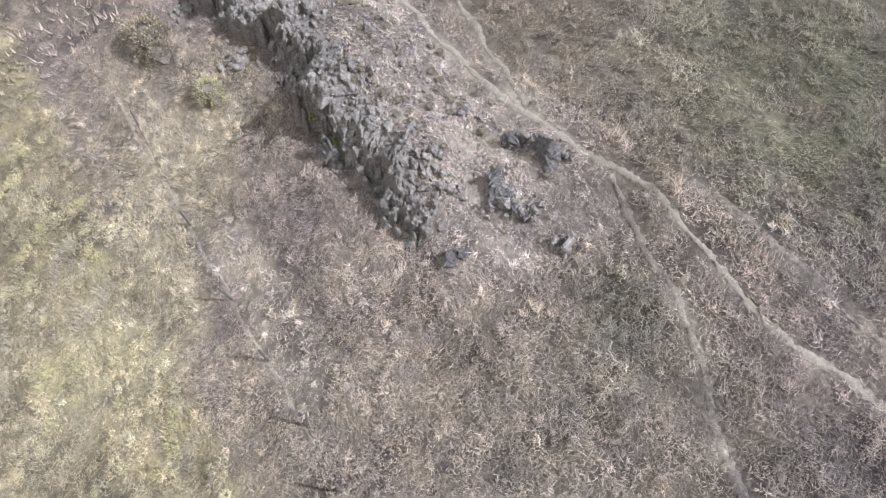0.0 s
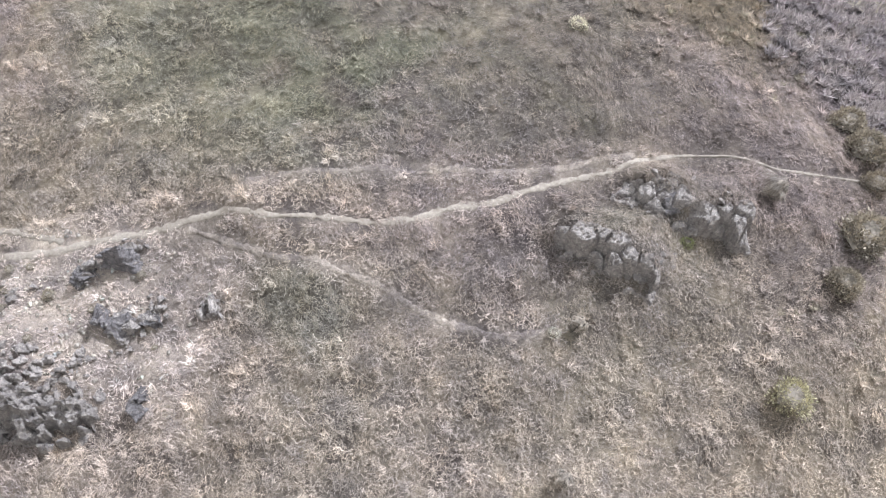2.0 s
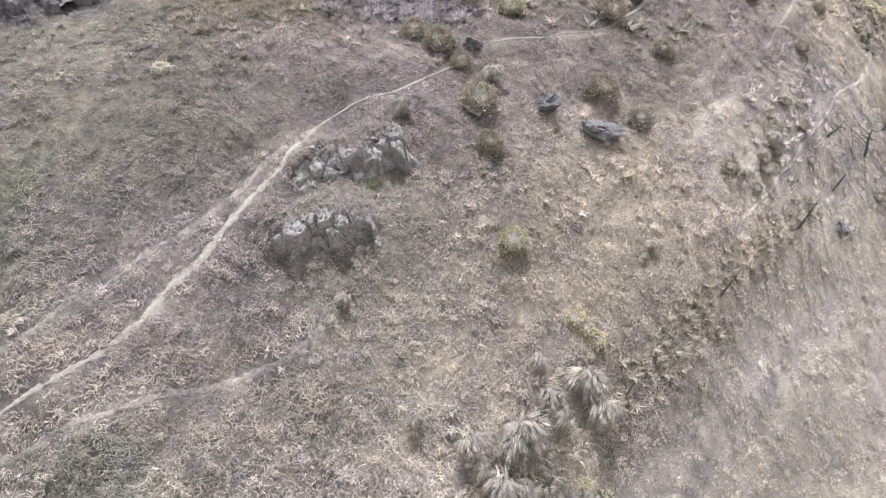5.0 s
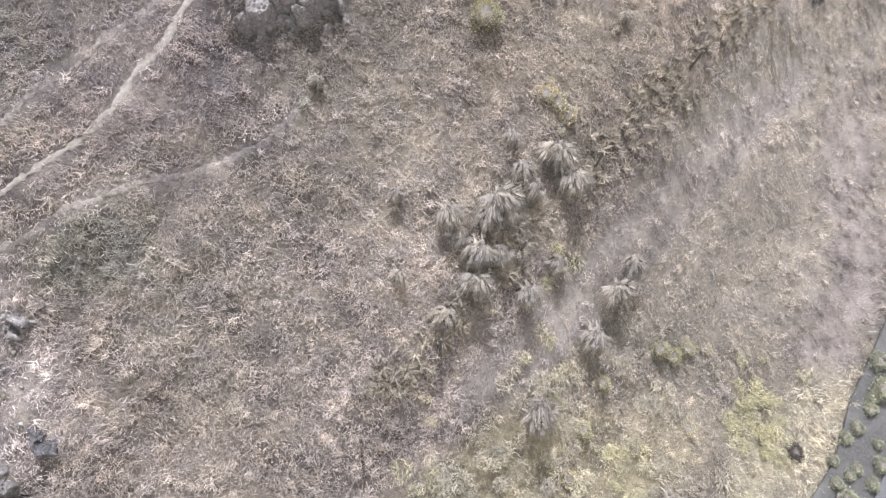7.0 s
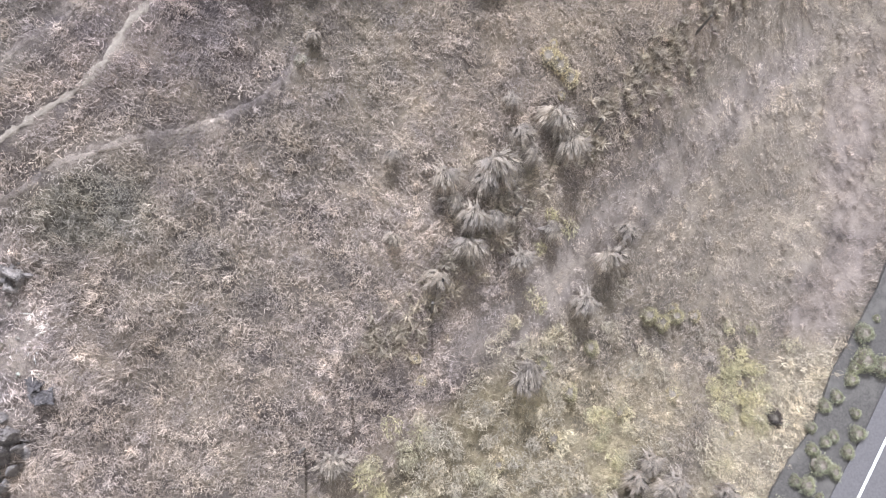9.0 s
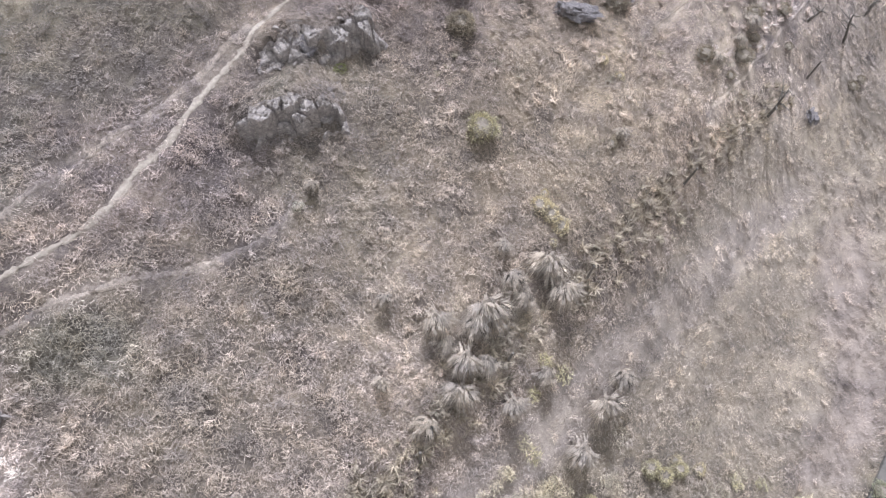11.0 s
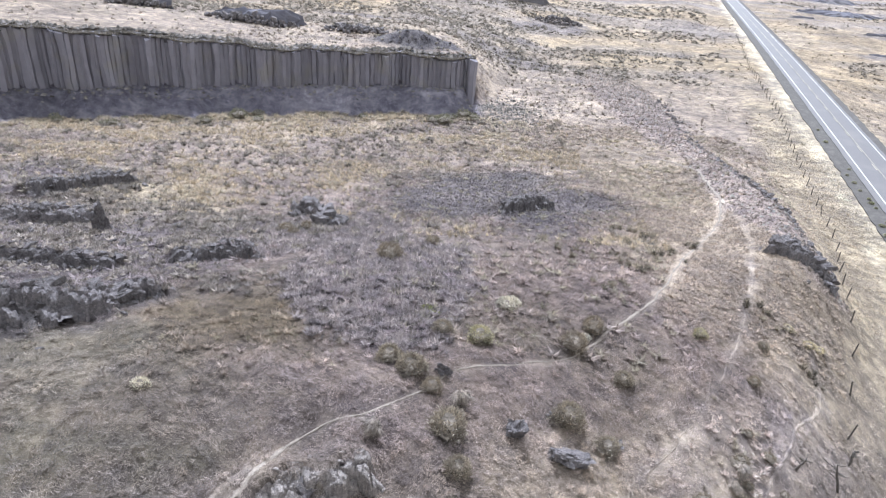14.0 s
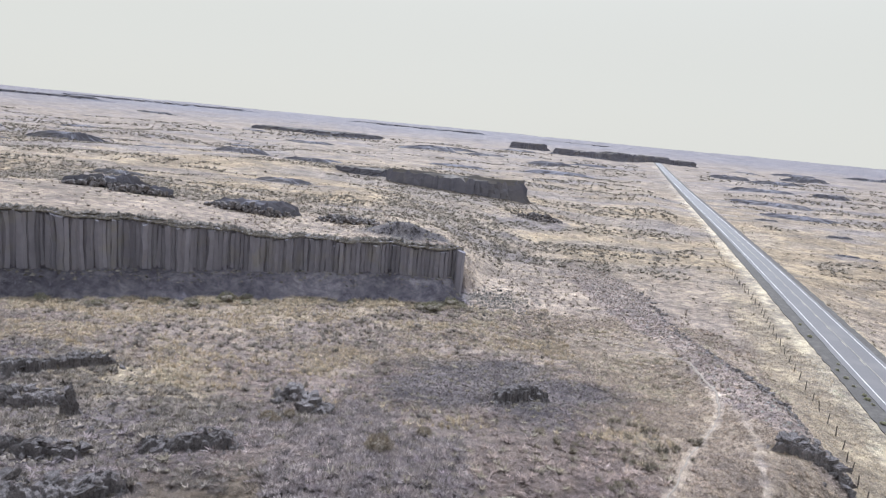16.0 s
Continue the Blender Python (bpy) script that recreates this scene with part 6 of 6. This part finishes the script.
spread("cliff_foot_shrub", "grey sagebrush at the foot of the cliff", "shrub", "cliff foot shrubs", (0.19, 0.18, 0.13), foot, 361, leaves=260, leaf=0.22)


# ---- weeds on the verge ----
x, y, g3 = scatter(3600, -26, 24, -30, 10, 117)
ok = g3.rand(len(x)) < 0.9 * weed_zone(x, y)
x, y = x[ok], y[ok]
hue, dry = smooth(-0.2, 0.5, fnoise(x, y, 3.0, 2, 2))[:, None], smooth(-0.1, 0.6, fnoise(x, y, 2.2, 5, 2))[:, None]
tint = np.array((0.37, 0.322, 0.255)) * (1 - hue) + np.array((0.40, 0.356, 0.222)) * hue
tint = tint * (1 - 0.5 * dry) + 0.5 * dry * np.array((0.43, 0.375, 0.29))
tris, tint = matted(x, y, 0.3 + 0.25 * g3.rand(len(x)), 0.3, 0.25 + 0.4 * g3.rand(len(x)), 90, 0.026, tint * (1 + 0.1 * g3.randn(len(x), 1)), 118, 0.25)
tagged(soup("verge_weeds", tris, tint, GRASS), "soft tangled straw and yellow-green weeds on the verge", "weeds", kind="stuff")


# ---- tall bunchgrass ----
def ryegrass(seed, wide=1.2, tall=1.35, locks=64, per=12):
    """A clump whose blades hang over in locks, most of them to one side."""
    g = np.random.RandomState(seed)
    tris, tint = [], []
    for k in range(locks):
        turn, long, lit = -1.57 + (0.6 if k % 5 else 1.2) * g.randn(), wide * (0.35 + 0.65 * g.rand()), 1 + 0.3 * g.randn()
        top0 = tall * (0.5 + 0.5 * g.rand())
        foot0 = Vector((0.16 * g.randn(), 0.16 * g.randn(), -0.05))
        for j in range(per):
            a, out, top = turn + 0.12 * g.randn(), long * (0.8 + 0.3 * g.rand()), top0 * (0.9 + 0.2 * g.rand())
            foot = foot0 + Vector((0.04 * g.randn(), 0.04 * g.randn(), 0))
            d = Vector((math.cos(a), math.sin(a), 0))
            s = Vector((-d.y, d.x, 0)) * (0.006 + 0.006 * g.rand())
            p1, p2, p3 = (foot + d * out * q + Vector((0, 0, top * h)) for q, h in ((0.3, 0.95), (0.72, 0.9), (1.05, 0.35)))
            c = np.array((0.315, 0.272, 0.235)) * lit * (1 + 0.14 * g.randn())
            for tri in ((foot - s, foot + s, p1 + s), (foot - s, p1 + s, p1 - s), (p1 - s, p1 + s, p2 + s), (p1 - s, p2 + s, p2 - s), (p2 - s, p2 + s, p3)):
                tris.append(tri)
                tint.append(c)
    return np.array(tris, float), np.clip(np.array(tint), 0.05, 0.75)


RYE = "tall pale bunchgrass clump with drooping straw blades"
rye_spots = ((-1.2, 6.9, 0.5), (-1.4, 10.6, 0.5), (4.2, 13.9, 0.55), (6.6, 8.4, 0.5), (10.7, 21.2, 0.5), (-4.9, 15.2, 0.45), (1.0, 9.9, 0.87), (1.6, 8.9, 0.65), (3.4, 10.7, 1.19), (2.9, 10.0, 0.87), (2.5, 8.3, 0.92), (3.5, 8.3, 0.75), (2.3, 6.9, 0.91), (0.9, 5.4, 0.81), (4.9, 6.7, 0.80), (6.6, 8.2, 0.64),
             (9.9, 7.3, 1.01), (10.9, 8.8, 0.85), (8.7, 5.0, 0.95), (5.6, 1.4, 1.06), (6.5, 13.4, 1.09), (4.6, 12.4, 0.8), (7.3, 12.3, 1.03), (5.3, 11.6, 0.76), (-3.5, -2.9, 0.82), (12.0, -4.0, 0.92), (14.3, -4.2, 0.95), (-0.6, -5.6, 0.81),
             (1.0, -5.7, 0.85), (8.9, -5.2, 0.89), (10.9, -5.4, 0.78), (-3.0, 26.3, 0.73), (1.7, 30.3, 0.73), (16.8, 27.1, 0.57), (19.6, 30.3, 0.63), (18.7, 28.9, 0.52), (13.8, -4.6, 1.0), (17.1, -4.7, 0.95), (12.9, -3.1, 0.85), (9.8, -5.7, 0.9), (11.8, -5.5, 0.9), (15.7, -5.6, 0.95), (5.4, 1.0, 0.9), (-3.7, -2.9, 0.8), (0.0, -5.1, 0.8))
rye = [ryegrass(400 + k) for k in range(4)]
rye_mesh = []
for i, (x, y, size) in enumerate(rye_spots):
    m = pose(x, y + 0.25, float(height(x, y + 0.25)), 0, 0, 37 * i % 60 - 30) @ Matrix.Diagonal((size, size, size * 0.95, 1))
    if i < 4:
        ob = soup("bunchgrass", rye[i][0], rye[i][1], GRASS)
        rye_mesh.append(ob.data)
    else:
        ob = new("bunchgrass", rye_mesh[i % 4])
    ob.matrix_basis = m
    tagged(ob, RYE, "bunchgrass", "tall bunchgrass")


# ---- fence ----
def fence_at(y):
    row = np.array([np.interp(y, ROAD[:, 1], ROAD[:, k]) for k in range(3)])
    off = np.interp(y, [-40, -20, -5, 3, 9.8, 17.8, 25.3, 33.4, 47, 70, 83, 102, 130, 160, 212, 290],
                    [-34, -31.5, -30.2, -28.8, -27.9, -25.9, -22.8, -19.5, -18.2, -16.8, -15.1, -14.7, -13.8, -12.6, -14, -12.4])
    return row[0] + off / math.cos(row[2]), y


def build_fence():
    fence = tagged(new("fence"), "old wire fence on thin leaning posts along the verge", "fence", "roadside fences")
    g = np.random.RandomState(501)
    along = [-34, -27, -20.5, -14.5, -10.5, -7.5, -4.6, -2.2, 0.0, 4.0, 8.8, 13.4, 19.7, 29.5, 39, 45, 51, 57, 63]
    while along[-1] < 290:
        along.append(along[-1] + 4.0 + 1.2 * g.rand())
    spots = []
    for y in along:
        x, _ = fence_at(y)
        spots.append((x, y, float(height(x, y)), 1.4 + 0.25 * g.rand()))
    bm = bmesh.new()
    bmesh.ops.create_cone(bm, cap_ends=True, segments=7, radius1=0.075, radius2=0.058, depth=1.0)
    bmesh.ops.translate(bm, verts=bm.verts, vec=(0, 0, 0.5))
    for v in bm.verts:
        v.co.x += 0.006 * g.randn()
    first = part("post", bm, WEATHERED, fence)
    for i, (x, y, z, tall) in enumerate(spots):
        ob = first if i == 0 else new("post", first.data)
        ob.parent = fence
        ob.matrix_basis = pose(x, y, z - 0.2, 5 * g.randn(), 5 * g.randn(), g.rand() * 360) @ Matrix.Diagonal((1, 1, tall + 0.2, 1))
    for level in (0.45, 0.8, 1.12):
        v, f = [], []
        for x, y, z, tall in spots:
            for q in range(3):
                v.append((x + 0.003 * math.cos(2.1 * q), y + 0.001 * math.sin(2.1 * q), z + level + 0.003 * math.sin(2.1 * q)))
        for k in range(len(spots) - 1):
            for q in range(3):
                f.append((3 * k + q, 3 * k + (q + 1) % 3, 3 * k + 3 + (q + 1) % 3, 3 * k + 3 + q))
        mesh_object("wire", v, f, STEEL, fence, "rusty wire strand")


build_fence()
gb = np.random.RandomState(511)
y = gb.uniform(2, 28, 380)
x = np.array([fence_at(k)[0] for k in y]) + 0.8 * gb.randn(len(y)) - 0.5
brush("fence_brush", x, y, 0.42, np.ones((len(x), 1)) * np.array((0.265, 0.225, 0.178)), 512, "brown straggling brush caught along the fence", 26, 1.0, 0.09)


# ---- dead wood ----
def snag(x, y, tall, seed, label, lean=(0, 0)):
    g = np.random.RandomState(seed)
    thing = tagged(new("dead_shrub"), label, "dead shrub", "dead shrubs")
    thing.matrix_basis = pose(x, y, float(height(x, y)) - 0.05, lean[0], lean[1], g.rand() * 360)

    def limb(name, p0, p1, w0, w1):
        d = (p1 - p0).normalized()
        s = d.orthogonal().normalized()
        t = d.cross(s)
        v, f = [], []
        for l in range(4):
            q = l / 3
            c = p0.lerp(p1, q) + (s * g.randn() + t * g.randn()) * 0.03 * (0 < l < 3)
            w = w0 + (w1 - w0) * q
            v += [c + (s * math.cos(1.05 * k) + t * math.sin(1.05 * k)) * w for k in range(6)]
        f = [(6 * l + k, 6 * l + (k + 1) % 6, 6 * l + 6 + (k + 1) % 6, 6 * l + 6 + k) for l in range(3) for k in range(6)] + [(18, 19, 20, 21, 22, 23)]
        mesh_object(name, v, f, WEATHERED, thing, flat=False)

    top = Vector((0.1 * g.randn(), 0.1 * g.randn(), tall))
    limb("trunk", Vector((0, 0, 0)), top, 0.1, 0.05)
    for k in range(9):
        p = top * (0.45 + 0.55 * g.rand())
        a = g.rand() * 6.283
        limb("branch", p, p + Vector((math.cos(a), math.sin(a), 0.25 + 0.5 * g.rand())) * tall * (0.2 + 0.25 * g.rand()), 0.04, 0.012)


snag(21.1, 25.5, 2.7, 601, "small dead tree with a crooked bare crown")
snag(28.6, 33.4, 2.5, 602, "leaning dead shrub with bare grey branches", (0, 18))
snag(31.2, 36.6, 1.20, 603, "low dead shrub of bleached twigs")
snag(31.6, 37.1, 0.98, 604, "low dead shrub of bleached twigs")
snag(24.9, 33.1, 1.25, 605, "thin dead bush beside the track")
